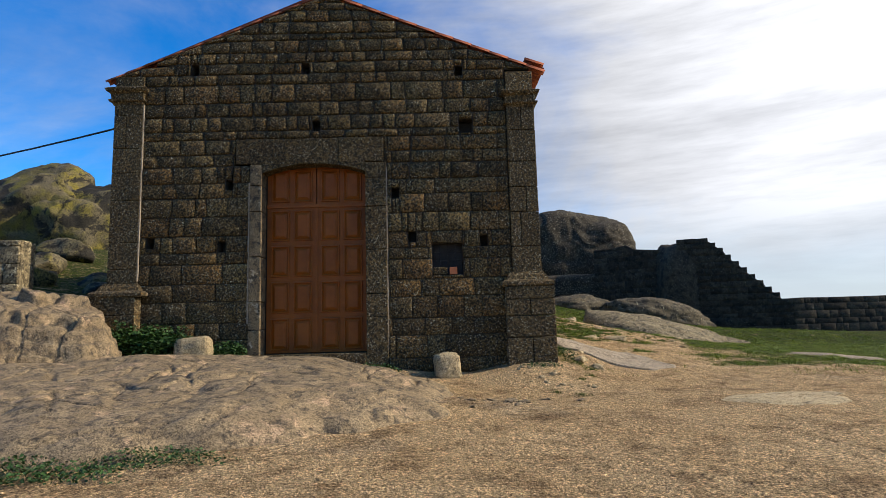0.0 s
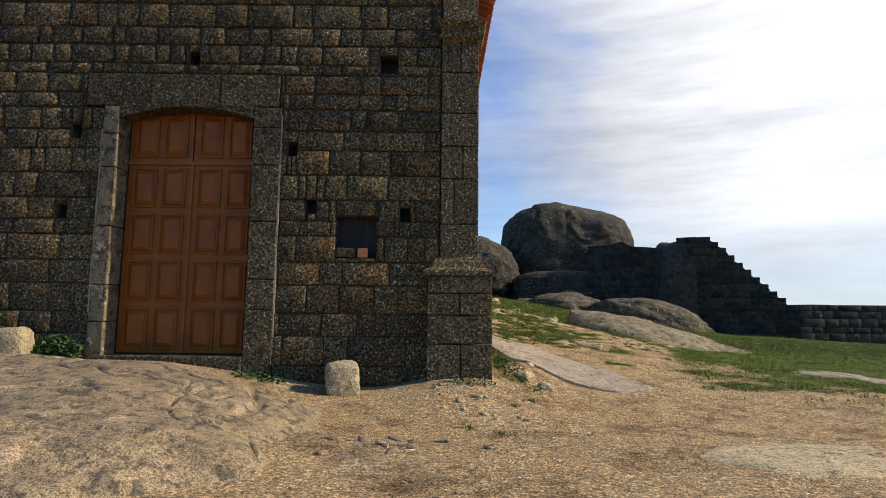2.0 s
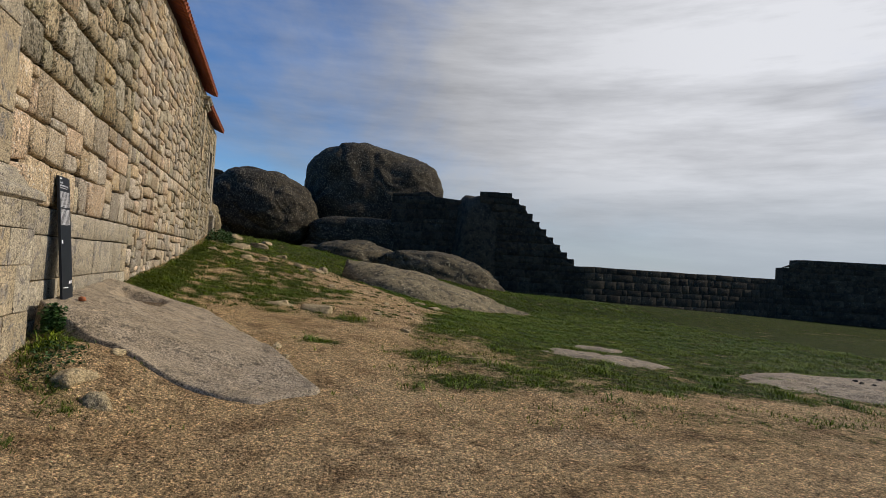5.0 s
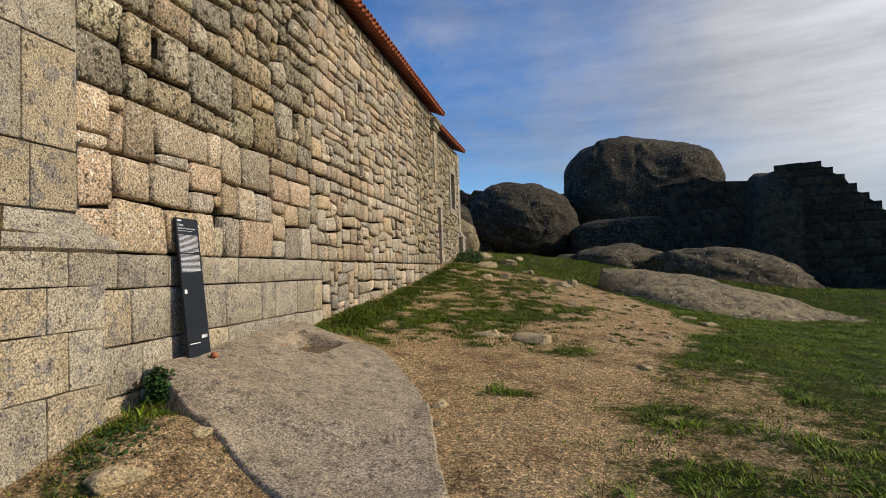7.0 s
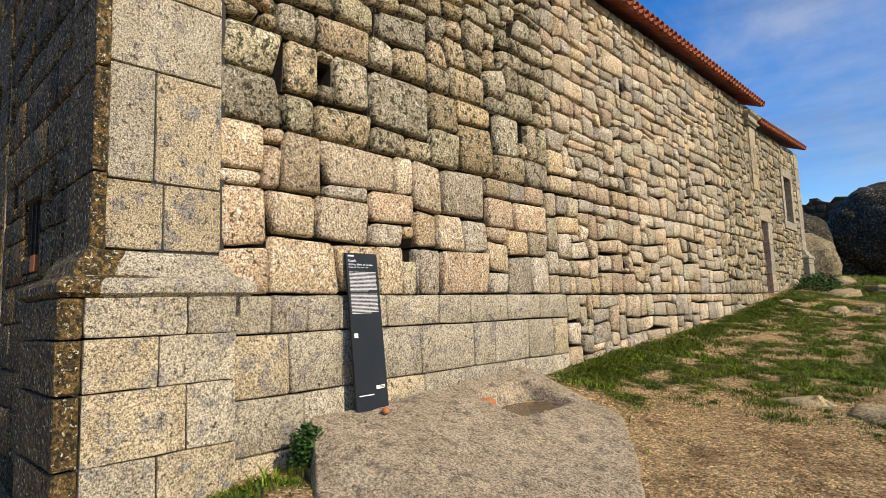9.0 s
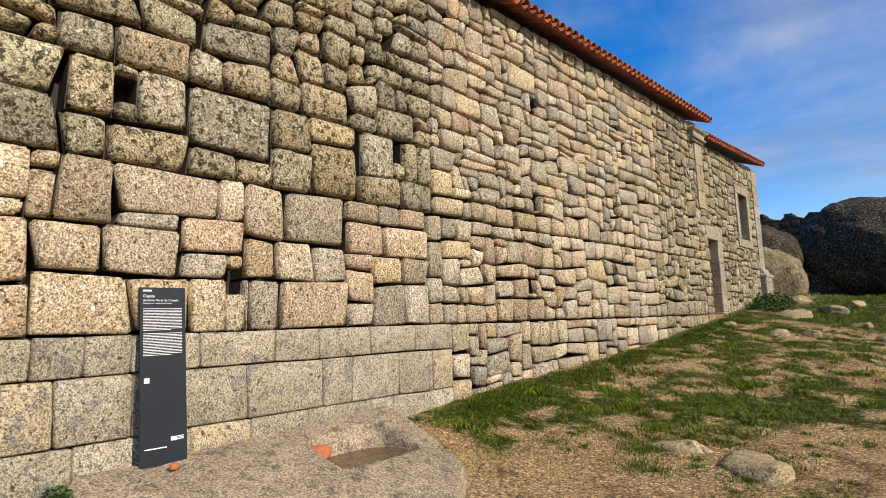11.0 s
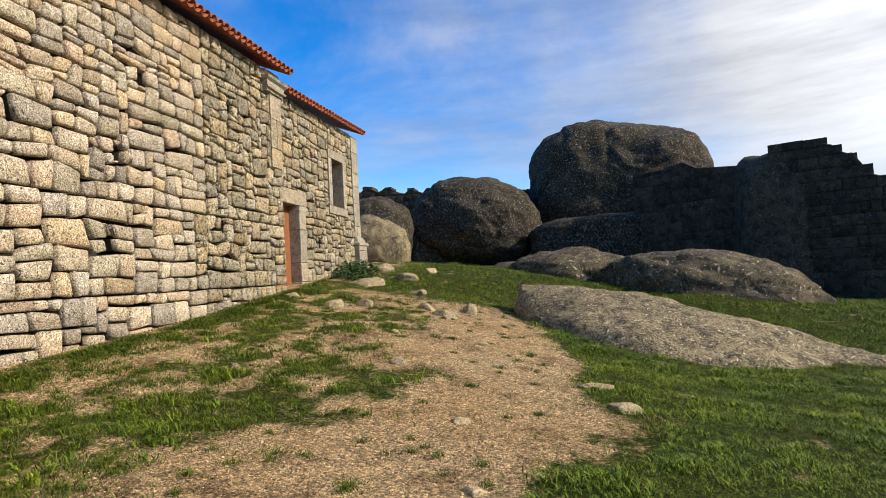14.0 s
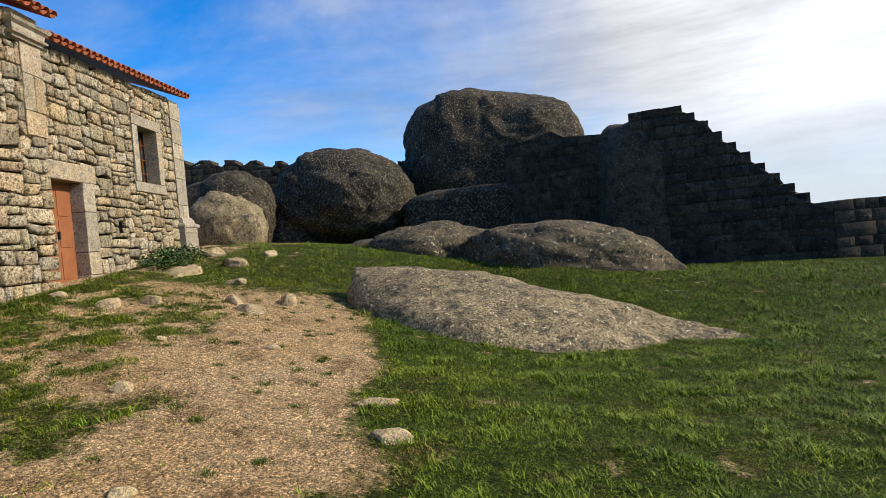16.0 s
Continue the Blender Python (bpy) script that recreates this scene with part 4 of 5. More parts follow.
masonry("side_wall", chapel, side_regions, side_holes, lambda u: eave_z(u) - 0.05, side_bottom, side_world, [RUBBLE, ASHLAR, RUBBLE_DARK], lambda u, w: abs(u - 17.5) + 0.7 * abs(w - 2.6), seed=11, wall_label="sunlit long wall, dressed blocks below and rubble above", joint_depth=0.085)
part("wall_core", core_mesh("wall_core", 13.95, NAVE_END, 0.0, 7.0, [], side_world, 0.36, 0.95, DARK_VOID), chapel, kind="stuff")
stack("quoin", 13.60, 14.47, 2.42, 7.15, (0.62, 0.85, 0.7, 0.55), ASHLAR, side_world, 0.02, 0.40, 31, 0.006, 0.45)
# pilaster where the nave ends
stack("pilaster", 30.4, 30.98, 5.1, 7.05, (0.5, 0.7), RUBBLE, side_world, 0.05, 0.3, 33, 0.008, 0.6)
moulding("pilaster_cap", 0.75, FX1 + 0.08, 30.18, 30.98, 7.02, CAP, ASHLAR, chapel)
stack("quoin", 30.2, 30.98, 7.46, 7.62, (0.4,), ASHLAR, side_world, 0.03, 0.3, 34, 0.006, 0)

# ---- the chancel
chancel_regions = [(31.0, 36.75, 1.2, 7.8, 0.27, 0.40, 0.065, 0.006, 0.019, 0)]
d2_frame = (D2[0] - 0.05, D2[1] + 0.05, D2[3], D2[3] + 0.42)
w2_frame = (W2[0] - 0.26, W2[1] + 0.26, W2[2] - 0.28, W2[3] + 0.30)
chancel_holes = [(33.5, 33.8, 3.15, 3.45), (32.6, 32.8, 5.9, 6.15)]
masonry("chancel_wall", chapel, chancel_regions, [(D2[0], D2[1] + 0.45, D2[2], D2[3]), d2_frame, w2_frame] + chancel_holes, lambda u: 7.28 + 0.03 * (u - 31), lambda u: lay(1.2, u) - 0.2, chancel_world, [RUBBLE_DARK], lambda u, w: abs(u - 33) + abs(w - 4), seed=23, wall_label="sunlit rubble wall of the chancel", joint_depth=0.085, single=220)
part("wall_core", core_mesh("wall_core", 31.0, CHANCEL_END, 0.8, 7.3, [(D2[0], D2[1], D2[2], D2[3]), W2], chancel_world, 0.36, 1.0, DARK_VOID), chapel, kind="stuff")
stack("quoin", 36.75, CHANCEL_END, 3.6, 7.4, (0.5, 0.75, 0.6), ASHLAR, chancel_world, 0.03, 0.6, 41, 0.008, 0.3)
stack("quoin", 36.65, CHANCEL_END + 0.12, 2.0, 3.35, (0.6,), ASHLAR, chancel_world, 0.20, 0.6, 42, 0.01, 0.3)
moulding("pilaster_foot", 0.5, CHANCEL_X + 0.04, 36.8, CHANCEL_END + 0.03, 3.34, [(a, b * 0.8) for a, b in FOOT], ASHLAR, chapel)
part("lintel_stone", bevel_box("lintel_stone", (CHANCEL_X - 0.4, d2_frame[0] - 0.3, D2[3]), (CHANCEL_X + 0.05, d2_frame[1] + 0.5, D2[3] + 0.41), ASHLAR, 0.03, 0.02, 1, 4), chapel)
stack("jamb", D2[1], D2[1] + 0.45, 1.5, D2[3], (0.75, 0.6, 0.9), ASHLAR, chancel_world, 0.04, 0.62, 43, 0.015, 0)
side_door = new("side_door")
side_door.parent = chapel
side_door.location = -chapel.location
tagged(side_door, "closed ochre-brown painted side door in a deep reveal")
part("leaf", bevel_box("leaf", (CHANCEL_X - 0.34, D2[0] + 0.02, 1.9), (CHANCEL_X - 0.28, D2[1], D2[3] - 0.01), DOOR_PAINT, 0.006), side_door)
for z0, z1 in ((2.1, 2.72), (2.82, 3.44), (3.54, 4.16)):
    for a, b in ((D2[0] + 0.14, D2[0] + 0.55), (D2[0] + 0.65, D2[1] - 0.14)):
        part("panel", bevel_box("panel", (CHANCEL_X - 0.29, a, z0), (CHANCEL_X - 0.265, b, z1), DOOR_PAINT, 0.01), side_door)
part("door_handle", bevel_box("door_handle", (CHANCEL_X - 0.27, D2[0] + 0.58, 3.0), (CHANCEL_X - 0.22, D2[0] + 0.62, 3.18), IRON, 0.008), side_door)
# chancel window: a splayed stone frame with bars
for lo, hi in (((w2_frame[0], w2_frame[2] + 0.28), (W2[0], w2_frame[3] - 0.30)), ((W2[1], w2_frame[2] + 0.28), (w2_frame[1], w2_frame[3] - 0.30)), ((w2_frame[0], W2[3]), (w2_frame[1], w2_frame[3])), ((w2_frame[0] - 0.06, w2_frame[2]), (w2_frame[1] + 0.06, W2[2]))):
    part("window_surround", bevel_box("window_surround", (CHANCEL_X - 0.62, lo[0] + 0.004, lo[1] + 0.004), (CHANCEL_X + 0.05, hi[0] - 0.004, hi[1] - 0.004), ASHLAR, 0.02, 0.008, 1, lo[0]), chapel)
part("window_pane", bevel_box("window_pane", (CHANCEL_X - 0.42, W2[0], W2[2]), (CHANCEL_X - 0.405, W2[1], W2[3]), GLASS_DARK, 0.002), chapel)
for k in range(1, 5):
    u = W2[0] + (W2[1] - W2[0]) * k / 5
    part("window_bar", bevel_box("window_bar", (CHANCEL_X - 0.36, u - 0.012, W2[2]), (CHANCEL_X - 0.336, u + 0.012, W2[3]), DOOR_WOOD, 0.004), chapel)
for w in (4.95, 5.35, 5.78):
    part("window_bar", bevel_box("window_bar", (CHANCEL_X - 0.335, W2[0], w - 0.012), (CHANCEL_X - 0.315, W2[1], w + 0.012), DOOR_WOOD, 0.004), chapel)
# plain walls that close the chapel on the sides that are never seen
for lo, hi in (((FX0 - 0.02, 14.0, 0.3), (FX0 + 0.7, NAVE_END, 7.0)), ((FX0 + 0.7, NAVE_END - 0.6, 0.3), (0.1, NAVE_END, 7.1)), ((-7.5, CHANCEL_END - 0.6, 0.5), (0.4, CHANCEL_END, 7.2)), ((-8.2, 31.0, 0.5), (-7.5, CHANCEL_END, 7.2))):
    part("back_wall", bevel_box("back_wall", lo, hi, RUBBLE, 0.02), chapel)


# ---- roofs
def roof_slab(name, x_eave, x_ridge, y0, y1, ze0, ze1, rise, thick, mat):
    v = []
    for y, ze in ((y0, ze0), (y1, ze1)):
        for x, z in ((x_eave, ze), (x_ridge, ze + rise), (2 * x_ridge - x_eave, ze)):
            v += [(x, y, z), (x, y, z + thick)]
    f = [(1, 3, 9, 7), (3, 5, 11, 9), (0, 6, 8, 2), (2, 8, 10, 4), (0, 1, 7, 6), (5, 4, 10, 11), (0, 2, 3, 1), (2, 4, 5, 3), (6, 7, 9, 8), (8, 9, 11, 10)]
    return part(name, mesh_of(name, v, f, mat), chapel)


def tile_mesh(length, r0, r1, hollow, steps=8, thick=0.014):
    """A half-round clay tile along -x, its upper end at the origin; hollow tiles lie with the trough up."""
    verts, faces = [], []
    for x, r in ((0.0, r1), (-length, r0)):
        for rad in (r, r - thick):
            for k in range(steps + 1):
                a = math.pi * k / steps
                z = math.sin(a) * rad * 0.9
                verts.append((-x, math.cos(a) * rad, z if not hollow else -z))
    m = steps + 1
    for k in range(steps):
        faces += [(k, k + 1, 2 * m + k + 1, 2 * m + k), (m + k + 1, m + k, 3 * m + k, 3 * m + k + 1), (k + 1, k, m + k, m + k + 1), (2 * m + k, 2 * m + k + 1, 3 * m + k + 1, 3 * m + k)]
    for k in (0, steps):
        faces.append((k, 2 * m + k, 3 * m + k, m + k))
    return mesh_of("roof_tile", verts, faces, TILE, True)


COVER, TROUGH = tile_mesh(0.48, 0.10, 0.085, False), tile_mesh(0.50, 0.105, 0.09, True)


def eave_row(x, y0, y1, z_of, slope, rows):
    angle = math.atan(slope)
    count = int((y1 - y0) / 0.235)
    for r in range(rows):
        for k in range(count + 1):
            y = y0 + (y1 - y0) * k / count
            z = z_of(y)
            for data, up, dy, dx in ((TROUGH, 0.075, 0.1175, 0.0), (COVER, 0.085, 0.0, -0.02)):
                if k == count and dy:
                    continue
                ob = new("roof_tile", data)
                ob.parent = chapel
                back = 0.42 + r * 0.40
                m = pose(x - back * math.cos(angle) + dx, y + dy, z + back * math.sin(angle) + up + 0.012 * r + random.uniform(-0.006, 0.006), 0, math.degrees(angle), random.uniform(-1.5, 1.5))
                ob.matrix_basis = Matrix.Translation(-chapel.location) @ m


roof_slab("roof", FX1 + 0.27, RIDGE_X, FY + 0.30, NAVE_END + 0.12, eave_z(FY + 0.30), eave_z(NAVE_END) - 0.0, 2.15, 0.07, EAVE_BOARD)
eave_row(FX1 + 0.31, FY + 0.14, NAVE_END + 0.1, eave_z, 0.40, 1)
chancel_eave = lambda y: 7.30 + 0.045 * (y - 31)
roof_slab("roof", CHANCEL_X + 0.24, -3.6, NAVE_END + 0.13, CHANCEL_END + 0.15, chancel_eave(31), chancel_eave(CHANCEL_END), 1.9, 0.07, EAVE_BOARD)
eave_row(CHANCEL_X + 0.28, NAVE_END + 0.2, CHANCEL_END + 0.12, chancel_eave, 0.42, 1)
# verge tiles down both slopes of the front
for side in (1, -1):
    span = FX1 + 0.28 - RIDGE_X if side == 1 else RIDGE_X - FX0 + 0.22
    count = int(span / 0.42)
    for k in range(count):
        ob = new("verge_tile", COVER)
        ob.parent = chapel
        d = 0.05 + k * span / count
        zz = front_top(RIDGE_X) + (0.03 if side == 1 else -0.03) - 0.405 * d
        m = pose(RIDGE_X + side * d, FY + 0.07, zz, 0, math.degrees(math.atan(0.405)), 0 if side == 1 else 180)
        if side == -1:
            m = pose(RIDGE_X - d, FY + 0.10, zz, 0, 0, 180) @ pose(0, 0, 0, 0, math.degrees(math.atan(0.405)), 0)
        ob.matrix_basis = Matrix.Translation(-chapel.location) @ m


# ------------------------------------------------------------------ boulders and bedrock
def boulder_mesh(name, mid, size, mat, seed, turn=0.0, flat=2.2, lumps=0.16, fine=0.03, sub=4, tilt=(0, 0), shear=0.0, crack=0.035, facets=0):
    """A weathered block: a superellipsoid with large dents and fine relief."""
    bm = bmesh.new()
    bmesh.ops.create_icosphere(bm, subdivisions=sub, radius=1.0)
    turned = Euler((radians(tilt[0]), radians(tilt[1]), radians(turn))).to_matrix()
    cut = random.Random(int(seed * 100))
    planes = []
    for _ in range(facets):
        way = Vector((cut.gauss(0, 1), cut.gauss(0, 1), cut.gauss(0, 0.8))).normalized()
        planes.append((way, cut.uniform(0.62, 0.92)))
    for v in bm.verts:
        p = v.co.normalized()
        q = (abs(p.x) ** flat + abs(p.y) ** flat + abs(p.z) ** flat) ** (-1 / flat)
        p = p * q
        for way, far in planes:
            over = p.dot(way) - far
            if over > 0:
                p = p - way * over * 0.92
        d = lumps * noise.noise(p * 1.3 + Vector((seed, 0, 0))) + lumps * 0.5 * noise.noise(p * 2.9 + Vector((0, seed, 0))) + fine * noise.noise(p * 8 + Vector((0, 0, seed))) + fine * 0.5 * noise.noise(p * 17 + Vector((seed, 0, seed)))
        seam = abs(noise.noise(p * 1.1 + Vector((seed * 1.7, seed, 3.0))))
        d -= crack * max(0.0, 1 - seam / 0.05)
        p = p * (1 + d)
        p = Vector((p.x * size[0] + shear * p.z * size[0], p.y * size[1], p.z * size[2]))
        v.co = turned @ p + Vector(mid)
    me = bpy.data.meshes.new(name)
    bm.to_mesh(me)
    bm.free()
    me.shade_smooth()
    me.materials.append(mat)
    return me


def boulder(name, label, *args, **kw):
    return solid(name, boulder_mesh(name, *args, **kw), label, "boulder" if "boulder" in name else "rock")


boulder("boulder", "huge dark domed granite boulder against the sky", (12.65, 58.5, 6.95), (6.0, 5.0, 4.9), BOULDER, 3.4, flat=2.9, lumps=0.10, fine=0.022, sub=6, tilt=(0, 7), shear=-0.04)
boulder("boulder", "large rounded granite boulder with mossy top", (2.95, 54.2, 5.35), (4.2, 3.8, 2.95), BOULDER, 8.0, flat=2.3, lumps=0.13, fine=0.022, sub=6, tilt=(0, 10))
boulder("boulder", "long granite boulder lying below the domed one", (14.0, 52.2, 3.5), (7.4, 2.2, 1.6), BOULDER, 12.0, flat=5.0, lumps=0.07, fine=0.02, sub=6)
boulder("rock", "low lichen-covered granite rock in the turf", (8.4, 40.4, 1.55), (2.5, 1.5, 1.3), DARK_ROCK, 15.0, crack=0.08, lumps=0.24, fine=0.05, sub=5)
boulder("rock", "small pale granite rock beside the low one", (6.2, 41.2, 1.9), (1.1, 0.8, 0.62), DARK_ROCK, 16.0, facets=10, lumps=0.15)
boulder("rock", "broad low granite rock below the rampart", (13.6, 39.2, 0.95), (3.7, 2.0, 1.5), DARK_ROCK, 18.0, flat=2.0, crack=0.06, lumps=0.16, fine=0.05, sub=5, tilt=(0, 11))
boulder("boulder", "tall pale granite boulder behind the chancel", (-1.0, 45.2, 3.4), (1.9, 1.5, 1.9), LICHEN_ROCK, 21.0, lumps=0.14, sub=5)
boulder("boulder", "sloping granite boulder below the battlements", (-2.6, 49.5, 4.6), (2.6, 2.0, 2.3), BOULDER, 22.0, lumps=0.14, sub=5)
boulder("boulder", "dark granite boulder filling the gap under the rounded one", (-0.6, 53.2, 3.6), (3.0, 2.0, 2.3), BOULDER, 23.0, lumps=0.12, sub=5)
boulder("boulder", "mossy granite crag behind the chapel front", (-31.5, 42.0, 8.5), (6.4, 5.0, 5.2), MOSSY, 25.0, flat=2.5, lumps=0.3, sub=5, facets=16, crack=0.12, fine=0.05)
boulder("boulder", "weathered granite crag beside the mossy one", (-26.6, 41.0, 8.2), (3.6, 3.0, 3.9), MOSSY, 26.0, lumps=0.25, sub=5, facets=16, crack=0.12, fine=0.05)
boulder("boulder", "grey granite crag low in the hillside", (-33.5, 36.0, 6.4), (3.5, 3.0, 2.9), MOSSY, 27.0, lumps=0.3, sub=5, facets=16, crack=0.12, fine=0.05)


def whaleback(name, label, outline, height, mat, seed, lean=(0, 0), edge=0.4, steps=(70, 40), dents=0.05, hollow=None, plane=None, rim=None):
    """A low slab of bedrock: a rounded sheet inside an oval outline, given as centre, half sizes and turn, that dips under the ground at its rim."""
    cx, cy, ax, ay, turn = outline
    c, s = math.cos(radians(turn)), math.sin(radians(turn))
    nr, na = steps
    verts, faces = [], []
    for i in range(nr + 1):
        for k in range(na):
            r, a = (i / nr) ** 0.8, 2 * math.pi * k / na
            wob = 1 + 0.16 * noise.noise((math.cos(a) * 1.6 + seed, math.sin(a) * 1.6, 0)) + 0.06 * noise.noise((math.cos(a) * 5 + seed, math.sin(a) * 5, 2))
            px, py = math.cos(a) * r * ax * wob, math.sin(a) * r * ay * wob
            x, y = cx + c * px - s * py, cy + s * px + c * py
            if rim:
                gone = 1e9
                for (x0, y0), (x1, y1) in zip(rim, rim[1:] + rim[:1]):
                    ex, ey = x1 - x0, y1 - y0
                    det = math.cos(a) * ey - math.sin(a) * ex
                    if abs(det) < 1e-9:
                        continue
                    along = ((x0 - cx) * ey - (y0 - cy) * ex) / det
                    across = ((x0 - cx) * math.sin(a) - (y0 - cy) * math.cos(a)) / det
                    if along > 0 and -1e-6 <= across <= 1 + 1e-6:
                        gone = min(gone, along)
                gone *= 1 + 0.04 * noise.noise((math.cos(a) * 4 + seed, math.sin(a) * 4, 2))
                x, y = cx + math.cos(a) * r * gone, cy + math.sin(a) * r * gone
            swell = (1 - r ** (2 / edge)) if r < 1 else 0.0
            rise = height * max(0.0, swell) * (1 + lean[0] * px / ax + lean[1] * py / ay)
            rise += dents * noise.noise((x * 0.8, y * 0.8, seed)) * min(1, 3 * (1 - r) + 0.25) + dents * 0.5 * noise.noise((x * 2.6, y * 2.6, seed)) + dents * 0.15 * noise.noise((x * 9, y * 9, seed))
            seam = min(abs(noise.noise((x * 0.55, y * 0.9, seed + 9))), abs(noise.noise((x * 1.3, y * 0.6, seed + 19))) * 1.6)
            rise -= 0.09 * max(0.0, 1 - seam / 0.04) * min(1.0, dents * 14)
            rise += 0.06 * (smooth01((noise.noise((x * 0.5, y * 0.7, seed + 40)) - 0.02) / 0.05) + 0.6 * smooth01((noise.noise((x * 0.9, y * 1.2, seed + 50)) - 0.15) / 0.06)) * min(1.0, dents * 8) * min(1.0, 4 * (1 - r))
            z = lay(x, y) + rise - 0.10 * r ** 6
            if plane:
                flat_top = plane[0] + plane[1] * (x - 1.3) + plane[2] * (y - 16.5) - 0.42 * max(0.0, 15.25 - y)
                wear = dents * noise.noise((x * 0.9, y * 0.9, seed)) + dents * 0.5 * noise.noise((x * 3, y * 3, seed)) + dents * 0.2 * noise.noise((x * 9, y * 9, seed))
                z = (max(flat_top, lay(x, y) + 0.05) + wear) * (1 - smooth01((r - 0.94) / 0.06)) + (lay(x, y) - 0.15) * smooth01((r - 0.94) / 0.06)
            if hollow:
                hx, hy, hw, hl, deep = hollow
                inside = smooth01((hw - abs(x - hx)) / 0.10) * smooth01((hl - abs(y - hy)) / 0.10)
                z -= deep * inside
            verts.append((x, y, z))
    for i in range(nr):
        for k in range(na):
            k2 = (k + 1) % na
            faces.append((i * na + k, (i + 1) * na + k, (i + 1) * na + k2, i * na + k2))
    return solid(name, mesh_of(name, verts, faces, mat, True), label, "rock")


# the long grey whaleback on the green
def long_slab():
    """Blunt and high at one end, running out flat at the other; its broad flank tilts towards the walk."""
    verts, faces = [], []
    na, nl = 44, 80
    for i in range(nl + 1):
        t = i / nl
        x, y = 6.85 + 8.5 * t, 32.7 - 2.35 * t
        ends = min(1.0, t * 14) ** 0.5 * (1 - smooth01((t - 0.72) / 0.28)) ** 0.7
        ahead = (0.75 + 1.9 * math.sin(min(1.0, t * 1.25) * math.pi) ** 1.0) * ends + 0.02
        behind = (0.9 + 0.5 * math.sin(t * math.pi)) * ends + 0.02
        crest = 1.80 - 1.0 * t - 1.15 * t * t * smooth01(t * 1.5)
        for k in range(na):
            q = k / (na - 1) * 2 - 1
            off = -q * (ahead if q > 0 else behind)
            py = y + off
            px = x + off * 0.10
            foot = lay(px, py) - 0.12
            peak = max(crest, foot + 0.16)
            a = abs(q)
            if q > 0:
                lift = 1 - 0.82 * a ** 1.25 if a < 0.86 else (1 - 0.82 * 0.86 ** 1.25) * (1 - smooth01((a - 0.86) / 0.14))
            else:
                lift = 1 - a ** 2.6
            z = foot + (peak - foot) * lift * (0.15 if i == 0 else 0.75 if i == 1 else 1.0)
            p = Vector((px, py, z))
            n = noise.noise(p * 0.8) * 0.10 + noise.noise(p * 2.7) * 0.05 + noise.noise(p * 8.0) * 0.02
            verts.append((px + 0.15 * noise.noise(p * 1.3), py, z + n * min(1.0, 4 * lift)))
    for i in range(nl):
        for k in range(na - 1):
            p = i * na + k
            faces.append((p, p + 1, p + na + 1, p + na))
    return solid("rock_slab", mesh_of("rock_slab", verts, faces, LICHEN_ROCK, True), "long low grey granite whaleback lying in the turf", "rock")


long_slab()
whaleback("rock_slab", "worn bedrock apron before the brown doors", (-5.2, 9.7, 4.3, 3.1, 14), 0.30, BEDROCK, 4.0, lean=(-0.2, -0.2), edge=0.16, dents=0.06, steps=(150, 230))
whaleback("rock_slab", "low dark bedrock tongue running into the gravel", (-2.35, 8.4, 0.85, 0.55, 35), 0.16, BEDROCK, 6.0, edge=0.6, dents=0.06, steps=(30, 60))
whaleback("rock_slab", "bedrock slab at the wall's foot with a rock-cut hollow", (2.55, 16.35, 1.75, 2.75, -14), 0.3, SLAB_ROCK, 9.0, edge=0.3, dents=0.035, steps=(130, 150), hollow=(1.80, 17.68, 0.36, 0.52, 0.22), plane=(1.0, -0.265, 0.035),
          rim=[(1.15, 15.2), (1.9, 14.75), (2.75, 14.25), (3.3, 13.95), (3.75, 13.75), (4.45, 14.2), (4.2, 15.0), (3.85, 16.3), (3.3, 17.4), (2.7, 18.35), (1.9, 18.6), (1.05, 18.65)])
whaleback("rock_slab", "flat grey bedrock showing through the gravel", (4.3, 9.9, 1.3, 0.9, 10), 0.035, FIELDSTONE, 13.0, dents=0.03, edge=0.8, steps=(36, 60))
whaleback("rock_slab", "flat grey bedrock patch near the green", (10.3, 17.6, 1.7, 0.9, -15), 0.07, SLAB_ROCK, 14.0, dents=0.04, edge=0.7, steps=(36, 60))
whaleback("rock_slab", "broad flat bedrock with a burnt hearth", (15.5, 15.5, 3.8, 1.8, -12), 0.10, SLAB_ROCK, 17.0, dents=0.05, edge=0.7, steps=(40, 70))
whaleback("rock_slab", "pale bedrock rib beside the path", (11.4, 19.6, 0.9, 0.35, 5), 0.06, SLAB_ROCK, 19.0, dents=0.03, edge=0.7, steps=(24, 48))
